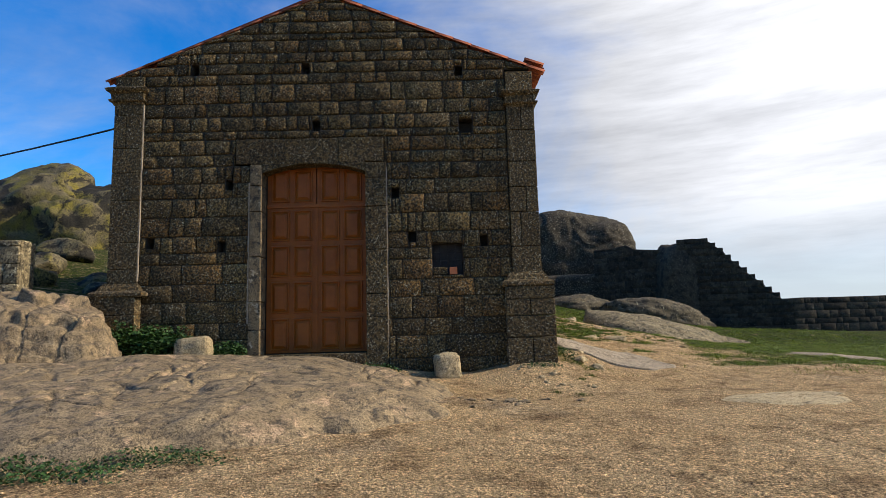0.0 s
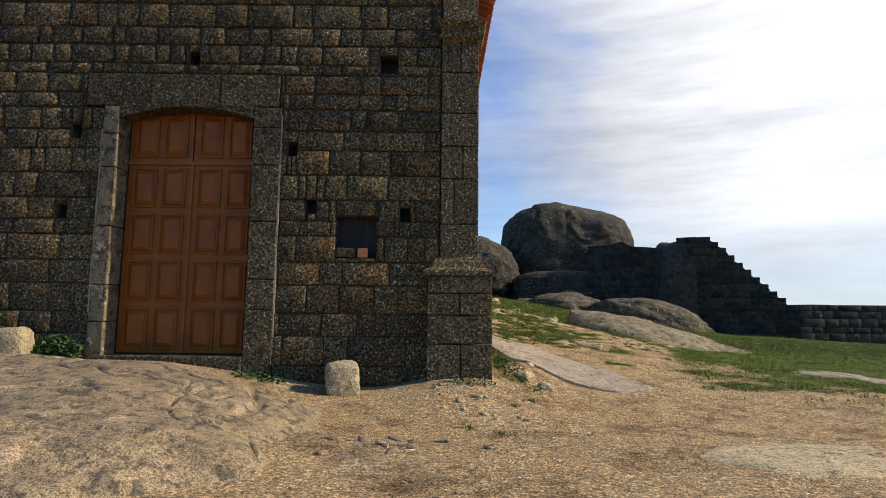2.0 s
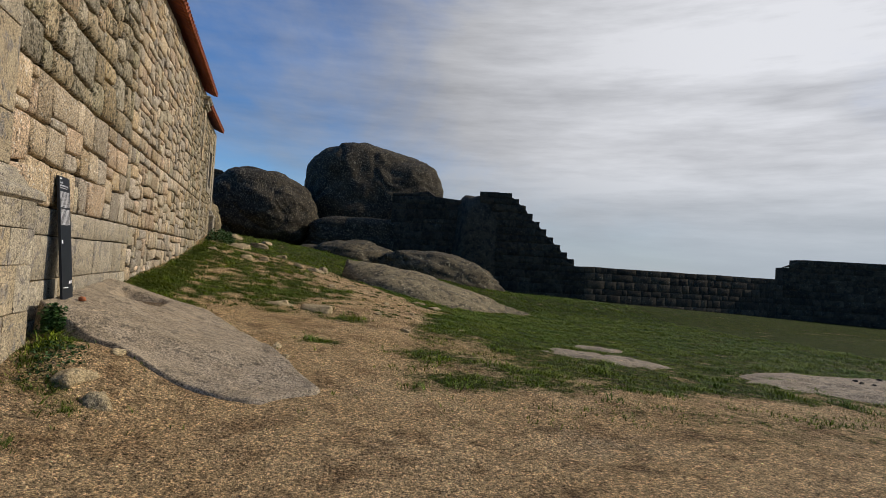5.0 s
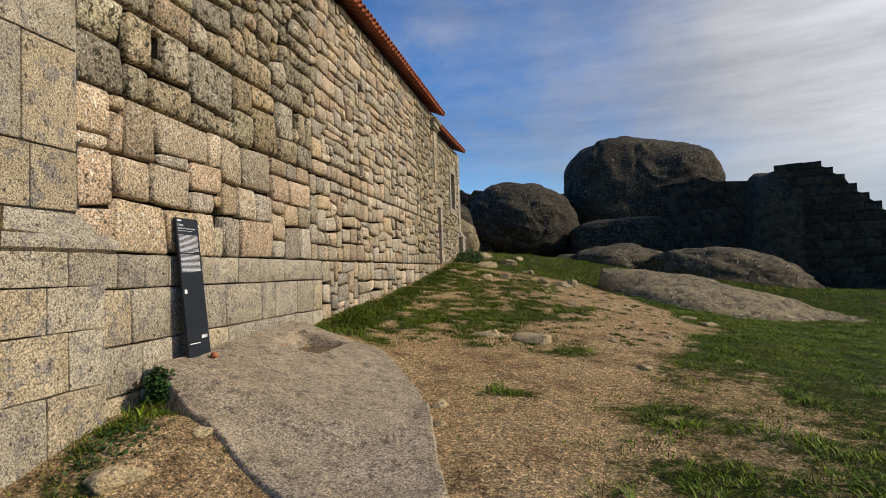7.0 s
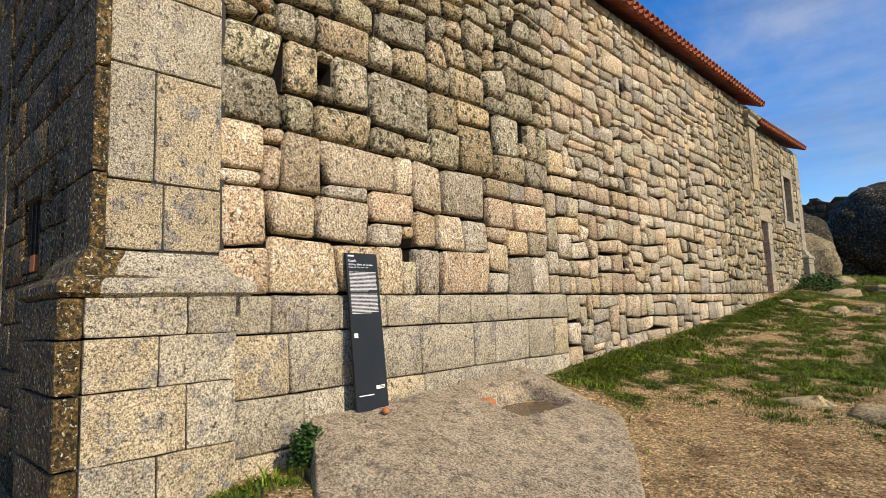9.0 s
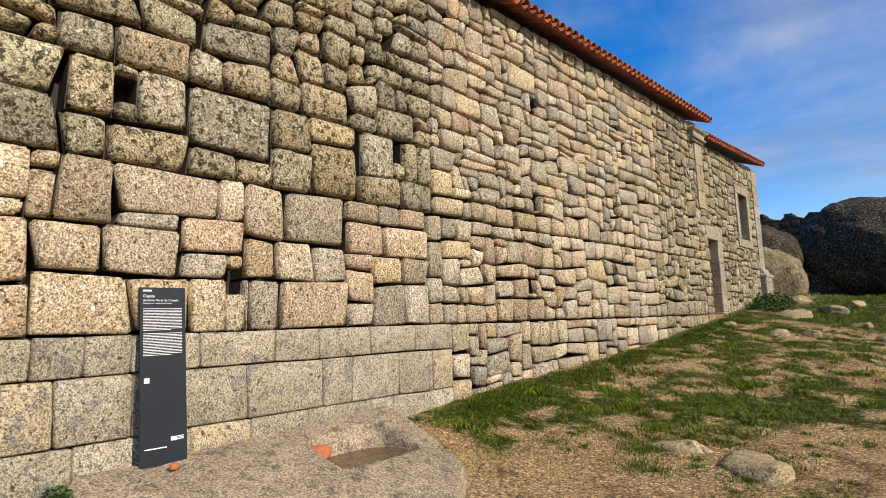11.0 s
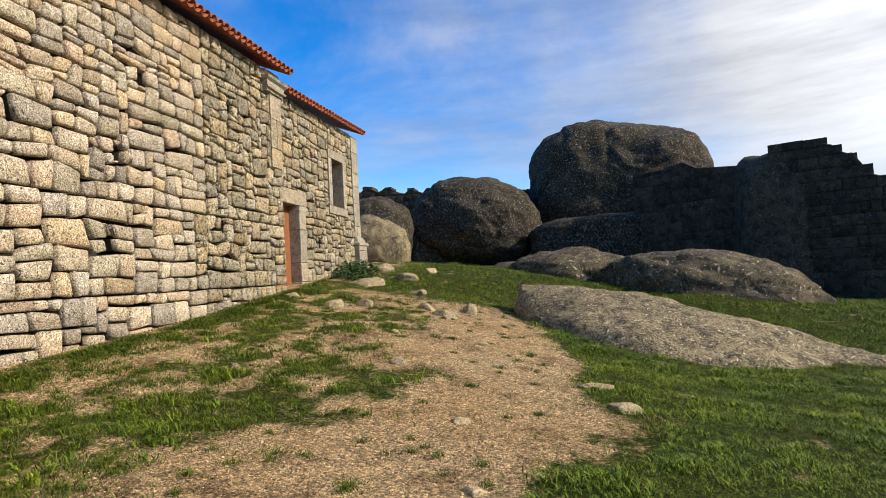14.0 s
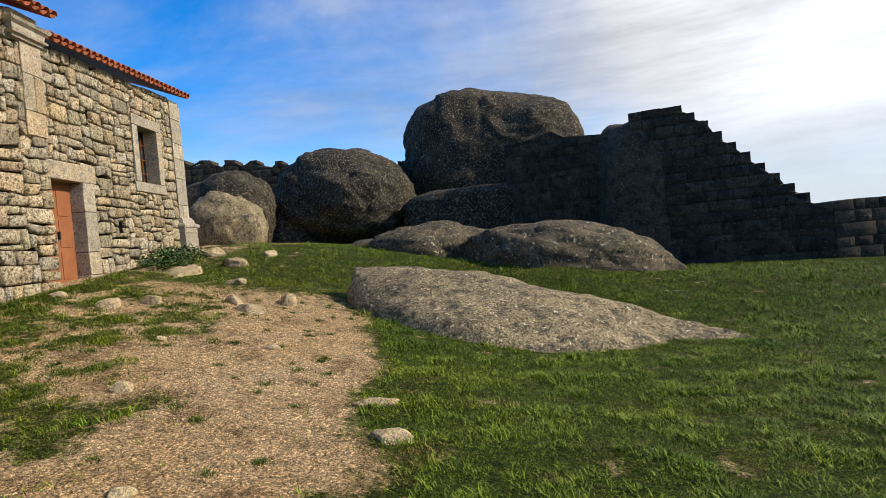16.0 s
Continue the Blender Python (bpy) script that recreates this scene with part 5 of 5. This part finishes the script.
def outcrop(name, label, outline, height, mat, seed, step=0.30, turn=0.0, size=(130, 90)):
    """Bare rock broken into uneven ledges: centre, half sizes, height; sharp treads and risers, joints and worn shoulders."""
    cx, cy, ax, ay = outline
    c, s = math.cos(radians(turn)), math.sin(radians(turn))
    nx, ny = size
    verts, faces = [], []
    for j in range(ny + 1):
        for i in range(nx + 1):
            p, q = 2 * i / nx - 1, 2 * j / ny - 1
            x, y = cx + c * p * ax - s * q * ay, cy + s * p * ax + c * q * ay
            r = (abs(p) ** 3.0 + abs(q) ** 3.0) ** (1 / 3.0)
            r += 0.20 * noise.noise((x * 0.8, y * 0.8, seed)) + 0.08 * noise.noise((x * 2.3, y * 2.3, seed))
            h = height * (1 - smooth01((r - 0.62) / 0.38)) * (1 + 0.35 * noise.noise((x * 0.6, y * 0.9, seed + 5)))
            h += 0.22 * noise.noise((x * 1.1, y * 1.6, seed + 3)) + 0.10 * noise.noise((x * 2.7, y * 2.9, seed + 6))
            k = math.floor(h / step)
            h = step * (k + smooth01((h / step - k - 0.72) / 0.16)) * 0.85 + h * 0.15
            joint = min(abs(noise.noise((x * 0.9, y * 0.35, seed + 13))), abs(noise.noise((x * 0.4, y * 1.1, seed + 23))))
            h -= 0.13 * max(0.0, 1 - joint / 0.05) * smooth01(h / 0.3)
            h += 0.035 * noise.noise((x * 4, y * 4, seed)) + 0.02 * noise.noise((x * 11, y * 11, seed))
            verts.append((x + 0.05 * noise.noise((x * 3, y * 3, h * 3)), y + 0.05 * noise.noise((x * 3, h * 3, y * 3)), lay(x, y) - 0.08 + h))
    for j in range(ny):
        for i in range(nx):
            p = j * (nx + 1) + i
            faces.append((p, p + 1, p + nx + 2, p + nx + 1))
    return solid(name, mesh_of(name, verts, faces, mat, True), label, "rock")


outcrop("rock", "rough granite outcrop against the chapel front's corner", (-9.35, 12.45, 1.9, 1.15), 1.0, BEDROCK, 31.0, 0.24, -6)
outcrop("rock", "cracked granite ledge below the outcrop", (-11.0, 10.6, 3.0, 1.3), 0.42, BEDROCK, 34.0, 0.18, -4)
outcrop("rock", "rough granite step climbing to the ruined wall", (-13.2, 11.4, 2.4, 1.0), 0.6, BEDROCK, 38.0, 0.35)


for k, (x, y, a) in enumerate(((-13.2, 21.0, 0.7), (-14.6, 19.6, 0.8), (-11.9, 19.0, 0.6), (-16.5, 23.0, 1.0), (-14.0, 25.0, 0.9), (-18.5, 27.0, 1.3), (-11.0, 16.6, 0.5), (-12.2, 15.2, 0.55))):
    boulder("rock", "broken granite rock on the slope behind the ruined wall", (x, y, lay(x, y) + 0.1 * a), (a, a * 0.8, a * 0.6), MOSSY, 90.0 + k, flat=3.2, lumps=0.2, facets=14, crack=0.1, turn=k * 40)


# ------------------------------------------------------------------ ramparts
def rampart_run(name, label, start, end, z0, top, high, long, seed, thick=1.6, mat=RAMPART, single=150, bays=None):
    (x0, y0), (x1, y1) = start, end
    length = math.hypot(x1 - x0, y1 - y0)
    ux, uy = (x1 - x0) / length, (y1 - y0) / length
    nx, ny = uy, -ux
    to_world = lambda u, w, n: (x0 + ux * u + nx * n, y0 + uy * u + ny * n, w)
    wall = thing(name, label, "rampart", at=(x0, y0, z0))
    highest = max(top(length * k / 60) for k in range(61))
    masonry("stonework_face", wall, bays or [(0, length, z0 - 0.4, highest, high, long, 0.012, 0.005, 0.008, 0)], [], top, lambda u: z0 - 1, to_world, [mat], lambda u, w: u, seed=seed, joint_depth=0.05, single=single, core_mat=mat, wall_label="coursed dark granite blocks")
    verts, faces = [], []
    steps = max(8, int(length / 0.25))
    for k in range(steps):
        u0, u1 = (length + 0.012) * k / steps - 0.006, (length + 0.012) * (k + 1) / steps - 0.006      # a little past the face at both ends
        h = min(top(max(0.0, u0 + 0.01)), top(min(length, u1 - 0.01))) - 0.02
        n = len(verts)
        for q in (0.06, thick):
            verts += [to_world(u0, z0 - 0.5, -q), to_world(u1, z0 - 0.5, -q), to_world(u1, h, -q), to_world(u0, h, -q)]
        faces += [(n, n + 1, n + 2, n + 3), (n + 7, n + 6, n + 5, n + 4), (n + 3, n + 2, n + 6, n + 7), (n + 1, n + 5, n + 6, n + 2), (n, n + 3, n + 7, n + 4)]
    part("wall_body", mesh_of("wall_body", verts, faces, mat), wall, kind="stuff")
    return wall


STEP_TOPS = [7.25, 6.85, 6.4, 5.85, 5.3, 4.8, 4.25, 3.75, 3.25, 2.8]
STEP_ENDS = [2.45 + 0.5 * k for k in range(len(STEP_TOPS))]


def stair_top(u):
    for end, high in zip(STEP_ENDS, STEP_TOPS):
        if u < end:
            return high
    return 2.3


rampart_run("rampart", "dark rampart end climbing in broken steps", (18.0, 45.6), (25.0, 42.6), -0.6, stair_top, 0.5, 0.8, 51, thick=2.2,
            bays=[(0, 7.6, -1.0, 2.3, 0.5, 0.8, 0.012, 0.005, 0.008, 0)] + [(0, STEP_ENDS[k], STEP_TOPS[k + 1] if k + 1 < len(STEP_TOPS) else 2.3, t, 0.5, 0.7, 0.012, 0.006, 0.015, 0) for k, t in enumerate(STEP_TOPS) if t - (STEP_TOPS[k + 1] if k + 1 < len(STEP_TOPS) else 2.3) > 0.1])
rampart_run("rampart", "long low rampart parapet of granite blocks, darkened as backlit", (25.0, 42.6), (42.5, 42.2), -1.9, lambda u: 2.32 + 0.05 * noise.noise((u * 0.5, 0, 3)), 0.5, 0.85, 53, single=120)
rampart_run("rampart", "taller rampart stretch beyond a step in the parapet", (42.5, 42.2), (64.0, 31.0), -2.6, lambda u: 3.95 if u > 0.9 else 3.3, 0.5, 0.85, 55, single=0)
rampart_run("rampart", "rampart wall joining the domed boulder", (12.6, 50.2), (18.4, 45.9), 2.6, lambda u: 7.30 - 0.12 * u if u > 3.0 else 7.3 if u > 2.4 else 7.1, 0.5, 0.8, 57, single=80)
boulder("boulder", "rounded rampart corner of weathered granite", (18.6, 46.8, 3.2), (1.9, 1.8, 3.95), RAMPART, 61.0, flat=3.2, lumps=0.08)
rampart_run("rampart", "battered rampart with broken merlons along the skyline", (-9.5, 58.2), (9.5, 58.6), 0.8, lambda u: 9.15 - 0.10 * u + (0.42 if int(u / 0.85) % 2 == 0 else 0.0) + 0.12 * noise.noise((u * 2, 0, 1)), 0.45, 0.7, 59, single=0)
rampart_run("rampart", "crenellated rampart beyond the chapel front", (-25.0, 4.0), (-25.0, 24.0), -0.5, lambda u: 4.3 + (0.7 if int(u / 1.4) % 2 == 0 else 0.0) + 0.4 * smooth01((9 - u) / 4), 0.5, 0.8, 63, single=0)
rampart_run("ruined_wall", "stub of a ruined granite wall beside the chapel", (-16.5, 13.2), (-10.3, 13.2), 0.6, lambda u: 3.36 if u > 3.2 else 3.7, 0.44, 0.72, 65, thick=0.5, mat=LICHEN_ROCK, single=60)

# ------------------------------------------------------------------ the sign
sign = thing("information_sign", "tall anthracite steel information panel leaning on the wall", "sign", at=(1.33, 15.9, 0.72))
sign.rotation_euler = (0, radians(-5.5), 0)


def sign_part(name, y0, y1, z0, z1, mat, out=0.012, deep=0.002, label="", parent=None, bevel=0.0005):
    """A part on the face: y along the wall, z up from the foot."""
    me = bevel_box(name, (out - deep, y0, z0), (out, y1, z1), mat, bevel)
    ob = new(name, me)
    ob.parent = parent or sign
    return tagged(ob, label)


panel = sign_part("panel", -0.195, 0.195, 0.0, 1.78, SIGN_STEEL, 0.010, 0.03, "", None, 0.003)


def letters(body, size, y, z, name):
    curve = bpy.data.curves.new(name, "FONT")
    curve.body, curve.size, curve.extrude = body, size, 0.0006
    tmp = bpy.data.objects.new(name, curve)
    me = bpy.data.meshes.new_from_object(tmp)
    me.materials.clear()
    me.materials.append(WHITE_INK)
    bpy.data.objects.remove(tmp)
    ob = new(name, me)
    ob.parent = sign
    ob.matrix_local = Matrix.Translation((0.0115, y, z)) @ Matrix(((0, 0, 1, 0), (1, 0, 0, 0), (0, 1, 0, 0), (0, 0, 0, 1)))
    return ob


letters("Capela", 0.036, -0.172, 1.690, "title")
letters("de Santa Maria do Castelo", 0.0285, -0.172, 1.655, "title")
letters("Chapel of St. Mary of the Castle", 0.0190, -0.172, 1.630, "subtitle")
sign_part("tab", -0.172, -0.10, 1.742, 1.758, WHITE_INK, 0.0118, 0.0012)
ink = random.Random(5)
for block, rows in ((1.585, 15), (1.365, 15)):
    for k in range(rows):
        sign_part("text_line", -0.172, 0.162 if k < rows - 1 else ink.uniform(0.0, 0.1), block - k * 0.0135, block - k * 0.0135 + 0.0048, WHITE_INK, 0.0118, 0.0012)
sign_part("logo", -0.165, -0.120, 0.94, 0.985, WHITE_INK, 0.0118, 0.0012)
sign_part("logo", 0.055, 0.105, 0.435, 0.47, WHITE_INK, 0.0118, 0.0012)
for k in range(3):
    sign_part("text_line", 0.110, 0.165, 0.440 + k * 0.012, 0.447 + k * 0.012, WHITE_INK, 0.0118, 0.0012)
sign_part("text_line", -0.160, 0.02, 0.385, 0.395, WHITE_INK, 0.0118, 0.0012)


# ------------------------------------------------------------------ loose stones
def loose_stone(label, x, y, size, seed, mat=FIELDSTONE, name="stone", sink=0.62, flat=3.0, group="", turn=None):
    z = lay(x, y)
    me = boulder_mesh(name, (x, y, z + size[2] * (1 - 2 * sink) * 0.5), (size[0] / 2, size[1] / 2, size[2] / 2 * 1.15), mat, seed, seed * 37 if turn is None else turn, flat, 0.16 if flat < 4 else 0.05, 0.07, 3 if size[0] < 0.3 else 4, facets=9 if flat < 4 else 0, tilt=((seed * 13) % 21 - 10, (seed * 29) % 25 - 12) if flat < 4 else (3, -4))
    return solid(name, me, label, "stone", group)


loose_stone("upright rounded granite block standing at the chapel's foot", -1.03, 13.1, (0.52, 0.46, 0.52), 1.0, sink=0.12, flat=6.0, name="stone_block", turn=10)
loose_stone("squared granite block half hidden in ivy", -6.35, 13.0, (0.75, 0.45, 0.62), 2.0, sink=0.2, flat=4.5, name="stone_block", turn=5)
for k, (x, y, a, b, c) in enumerate(((2.29, 13.55, 0.34, 0.26, 0.20), (4.75, 20.2, 0.85, 0.55, 0.34), (3.95, 20.4, 0.66, 0.42, 0.22), (3.88, 16.40, 0.22, 0.18, 0.15), (4.0, 15.8, 0.16, 0.14, 0.10), (2.96, 17.8, 0.20, 0.16, 0.14), (5.64, 25.4, 0.38, 0.30, 0.18), (8.44, 25.5, 0.55, 0.36, 0.20), (8.77, 24.55, 0.42, 0.40, 0.22),
                                    (5.9, 31.0, 0.45, 0.4, 0.45), (4.9, 30.6, 0.6, 0.4, 0.4), (5.5, 29.8, 0.7, 0.4, 0.3), (3.6, 29.9, 0.4, 0.35, 0.35), (3.0, 29.5, 0.5, 0.35, 0.3), (2.6, 33.2, 1.3, 0.8, 0.45), (3.3, 34.8, 1.0, 0.7, 0.4), (2.2, 36.2, 0.9, 0.6, 0.5), (1.75, 29.9, 0.35, 0.3, 0.2), (1.99, 13.85, 0.42, 0.3, 0.2), (2.2, 14.6, 0.2, 0.16, 0.12),
                                    (6.2, 20.5, 0.24, 0.2, 0.12), (6.9, 23.2, 0.26, 0.2, 0.1), (7.3, 21.6, 0.22, 0.16, 0.1), (6.4, 18.7, 0.3, 0.24, 0.12), (7.9, 19.6, 0.2, 0.18, 0.1), (3.6, 24.3, 0.2, 0.16, 0.14), (6.6, 27.6, 0.3, 0.24, 0.14), (5.0, 27.5, 0.22, 0.2, 0.12), (4.3, 32.4, 0.5, 0.4, 0.3), (3.7, 36.8, 0.8, 0.5, 0.3))):
    loose_stone("pale rough granite fieldstone lying on the bank", x, y, (a, b, c), 3.0 + k, group="fieldstones on the bank")
for k in range(26):
    rng = random.Random(k + 70)
    a = rng.uniform(0.05, 0.15)
    loose_stone("small broken granite stone near the pedestal", 0.9 + rng.uniform(-0.5, 0.9), 12.3 + rng.uniform(-0.7, 0.7), (a, a * 0.8, a * 0.6), 40.0 + k, group="rubble by the pedestal")
for k in range(24):
    rng = random.Random(k + 470)
    a = rng.uniform(0.05, 0.17)
    loose_stone("broken bedrock crumb showing in the gravel", -0.2 + rng.gauss(0, 0.45), 10.4 + rng.gauss(0, 0.22), (a * 1.4, a, a * 0.4), 140.0 + k, BEDROCK, group="bedrock crumbs")
for k in range(10):
    rng = random.Random(k + 170)
    a = rng.uniform(0.15, 0.45)
    loose_stone("angular granite stone at the foot of the bedrock", -6.6 + rng.uniform(-1.6, 1.2), 6.3 + rng.uniform(-0.6, 0.3), (a, a * 0.8, a * 0.55), 60.0 + k, group="stones at the bedrock's foot")
for k in range(14):
    rng = random.Random(k + 270)
    a = rng.uniform(0.07, 0.14)
    loose_stone("charred stone of a burnt-out hearth", 15.6 + 0.55 * math.cos(k * 0.45), 15.9 + 0.4 * math.sin(k * 0.45), (a, a, a * 0.8), 80.0 + k, BOULDER, group="hearth stones", sink=-0.4)

# the hollow's silt and the broken terracotta lying in it
solid("silt", bevel_box("silt", (1.40, 17.12, 0.55), (2.20, 18.24, 0.77), MUD, 0.02, 0.015, 2), "wet brown silt lying in the rock-cut hollow", "silt")
solid("potsherd", boulder_mesh("potsherd", (1.52, 17.32, 0.82), (0.10, 0.14, 0.08), TERRACOTTA, 5.0, 20, 3.5, 0.25, 0.05, 3), "broken piece of orange terracotta in the hollow", "potsherd")
solid("potsherd", boulder_mesh("potsherd", (1.47, 15.92, 0.97), (0.035, 0.05, 0.03), TERRACOTTA, 6.0, 50, 3.0, 0.25, 0.05, 2), "small orange stone at the sign's foot", "potsherd")

# ------------------------------------------------------------------ the cable
def cable(a, b, sag, r):
    verts, faces = [], []
    steps, na = 24, 6
    a, b = Vector(a), Vector(b)
    for i in range(steps + 1):
        t = i / steps
        p = a.lerp(b, t) + Vector((0, 0, -sag * 4 * t * (1 - t)))
        for k in range(na):
            g = 2 * math.pi * k / na
            verts.append(p + Vector((0, math.cos(g), math.sin(g))) * r)
    for i in range(steps):
        for k in range(na):
            k2 = (k + 1) % na
            faces.append((i * na + k, i * na + k2, (i + 1) * na + k2, (i + 1) * na + k))
    return mesh_of("cable", verts, faces, CABLE, True)


solid("cable", cable((FX0, FY + 0.2, 6.05), (-42.0, 27.0, 8.2), 0.9, 0.022), "black overhead cable fixed to the chapel's corner", "cable")


# ------------------------------------------------------------------ plants
def leaves(name, label, mid, size, count, seed, leaf=0.05, mat=LEAF):
    """A low bush of many small leaves, uneven, with gaps."""
    rng = random.Random(seed)
    verts, faces = [], []
    for _ in range(count):
        while True:
            p = Vector((rng.uniform(-1, 1), rng.uniform(-1, 1), rng.uniform(0, 1)))
            if p.length < 1 + 0.35 * noise.noise(p * 2.2 + Vector((seed, 0, 0))):
                break
        x, y = mid[0] + p.x * size[0], mid[1] + p.y * size[1]
        c = Vector((x, y, lay(x, y) - 0.02 + mid[2] + p.z * size[2]))
        e = Euler((rng.uniform(-0.9, 0.9), rng.uniform(-0.9, 0.9), rng.uniform(0, 6.3))).to_matrix()
        s = leaf * rng.uniform(0.6, 1.3)
        n = len(verts)
        for q in ((0, -0.5, 0), (0.42, -0.1, 0.08), (0.0, 0.6, -0.05), (-0.42, -0.1, 0.08)):
            verts.append(c + e @ (Vector(q) * s))
        faces.append((n, n + 1, n + 2, n + 3))
    return tagged(new(name, mesh_of(name, verts, faces, mat)), label, "plant")


leaves("ivy", "dark green ivy bush at the front wall's foot", (-7.3, 13.15, 0.0), (1.25, 0.45, 0.75), 4200, 1, 0.075)
leaves("ivy", "dark green ivy beside the door jamb", (-5.75, 13.25, 0.0), (0.45, 0.25, 0.45), 900, 2, 0.07)
leaves("ivy", "small dark bush in the corner of wall and bedrock", (1.42, 15.1, 0.10), (0.16, 0.17, 0.34), 1300, 3, 0.04)
leaves("weeds", "low weeds at the pedestal's foot", (1.0, 13.0, 0.0), (0.5, 0.16, 0.10), 320, 4, 0.035)
leaves("weeds", "low weeds along the pedestal's side", (1.75, 14.1, 0.0), (0.28, 0.5, 0.10), 420, 5, 0.035)
leaves("weeds", "weeds in the crack below the bedrock", (-5.6, 6.35, 0.0), (1.7, 0.30, 0.2), 2600, 6, 0.035)
leaves("weeds", "weeds growing under the bedrock's broken edge", (-4.1, 6.75, 0.0), (0.9, 0.22, 0.16), 1300, 9, 0.03)
leaves("weeds", "weeds rooted beside the chancel corner", (1.7, 34.6, 0.0), (0.6, 1.6, 0.5), 1500, 7, 0.08)
leaves("weeds", "weeds at the doorstep", (-2.4, 13.25, 0.0), (0.5, 0.2, 0.12), 300, 8, 0.05)


def blades(name, label, spots, seed, mat=BLADE):
    """Turf: single bent blades at the given spots (x, y, height)."""
    rng = np.random.default_rng(seed)
    verts, faces = [], []
    for x, y, h in spots:
        for _ in (0, 1):
            x, y = x + rng.normal(0, 0.012), y + rng.normal(0, 0.012)
            z = lay(x, y) - 0.01
            a, bend = rng.uniform(0, 6.283), rng.uniform(0.4, 1.8) * h
            wx, wy = math.cos(a) * (0.002 + 0.045 * h), math.sin(a) * (0.002 + 0.045 * h)
            dx, dy = -math.sin(a) * bend, math.cos(a) * bend
            n = len(verts)
            verts += [(x - wx, y - wy, z), (x + wx, y + wy, z), (x + dx * 0.4 + wx * 0.7, y + dy * 0.4 + wy * 0.7, z + h * 0.6), (x + dx * 0.4 - wx * 0.7, y + dy * 0.4 - wy * 0.7, z + h * 0.6), (x + dx, y + dy, z + h * 0.92)]
            faces += [(n, n + 1, n + 2, n + 3), (n + 3, n + 2, n + 4)]
    return tagged(new(name, mesh_of(name, verts, faces, mat)), label, "grass", kind="stuff")


def turf_spots():
    rng = np.random.default_rng(4)
    out = []
    count = 860000
    pts = rng.uniform((1.2, 13.0), (24.0, 43.0), (count, 2))
    keep = rng.uniform(0, 1, count)
    for (x, y), k in zip(pts, keep):
        reach = math.hypot(x - 10, y - 19)
        if k > min(1.0, 2.6 * math.exp(-reach / 7.5)):
            continue
        g = grass_amount(x, y) + 0.25 * noise.noise((x * 2.1, y * 2.1, 5.0))
        if rng.uniform() < g * g:
            clump = 0.55 + 1.9 * max(0.0, noise.noise((x * 1.7, y * 1.7, 8.0)) + 0.15) + 1.3 * max(0.0, noise.noise((x * 4.3, y * 4.3, 18.0)))
            out.append((x, y, (0.022 + 0.040 * rng.uniform()) * 0.80 * clump * (0.9 + 0.045 * reach)))
    return out


blades("grass", "short green turf with bare spots", turf_spots(), 7)


def tufts():
    rng = np.random.default_rng(11)
    out = []
    places = []
    for k in range(420):
        y = rng.uniform(19.5, 31.0)
        near_wall = rng.uniform() < 0.45
        x = 1.35 + abs(rng.normal(0, 0.25)) if near_wall else rng.uniform(1.5, 5.0)
        places.append((x, y, rng.uniform(0.10, 0.42)))
    for k in range(170):
        places.append((rng.uniform(3.0, 7.8), rng.uniform(19.8, 31.5), rng.uniform(0.05, 0.16)))
    places += [(1.29, 10.93, 0.18), (0.9, 11.2, 0.14), (1.9, 12.6, 0.14), (1.6, 12.2, 0.12), (0.2, 10.2, 0.10), (2.5, 14.6, 0.16), (1.6, 14.4, 0.30), (1.55, 14.0, 0.28), (1.9, 13.6, 0.25), (1.7, 14.8, 0.2), (2.1, 13.3, 0.2)]
    for x, y, r in places:
        for _ in range(int(420 * r)):
            a, d = rng.uniform(0, 6.283), r * abs(rng.normal(0, 0.55))
            out.append((x + math.cos(a) * d, y + math.sin(a) * d, rng.uniform(0.03, 0.075) * (0.7 + 0.8 * r)))
    return out


blades("grass_tufts", "scattered tufts of coarse dark grass", tufts(), 8, TUFT)


def gravel():
    """Grit and pebbles strewn on the trodden ground, each a small faceted stone."""
    rng = np.random.default_rng(21)
    verts, faces = [], []
    shape = [(1, 0, 0), (0, 1, 0), (-1, 0, 0), (0, -1, 0), (0, 0, 0.7), (0, 0, -0.6)]
    tris = [(0, 1, 4), (1, 2, 4), (2, 3, 4), (3, 0, 4), (1, 0, 5), (2, 1, 5), (3, 2, 5), (0, 3, 5)]
    for x, y, k in zip(rng.uniform(-6, 14, 230000), rng.uniform(3.5, 32, 230000), rng.uniform(0, 1, 230000)):
        way = 0.5 + 0.42 * max(0.0, y - 1)                     # the strip along the walk
        off = abs(x - min(7.5, way * 0.55 - 0.3))
        if FX0 < x < FX1 + 0.2 and y > FY - 0.1:
            continue
        if k > math.exp(-off / 3.5) or grass_amount(x, y) > 0.55:
            continue
        r = 0.005 + 0.015 * rng.uniform() ** 5
        z = lay(x, y)
        a = rng.uniform(0, 6.283)
        c, s = math.cos(a), math.sin(a)
        n = len(verts)
        j = rng.uniform(0.6, 1.3, 6)
        for (px, py, pz), g in zip(shape, j):
            verts.append((x + (c * px - s * py) * r * g, y + (s * px + c * py) * r * g, z + pz * r * g * 0.8 + r * 0.1))
        faces += [(n + p, n + q, n + t) for p, q, t in tris]
    return tagged(new("gravel", mesh_of("gravel", verts, faces, PEBBLE)), "loose coarse granite grit and pebbles on the ground", "gravel", kind="stuff")


gravel()
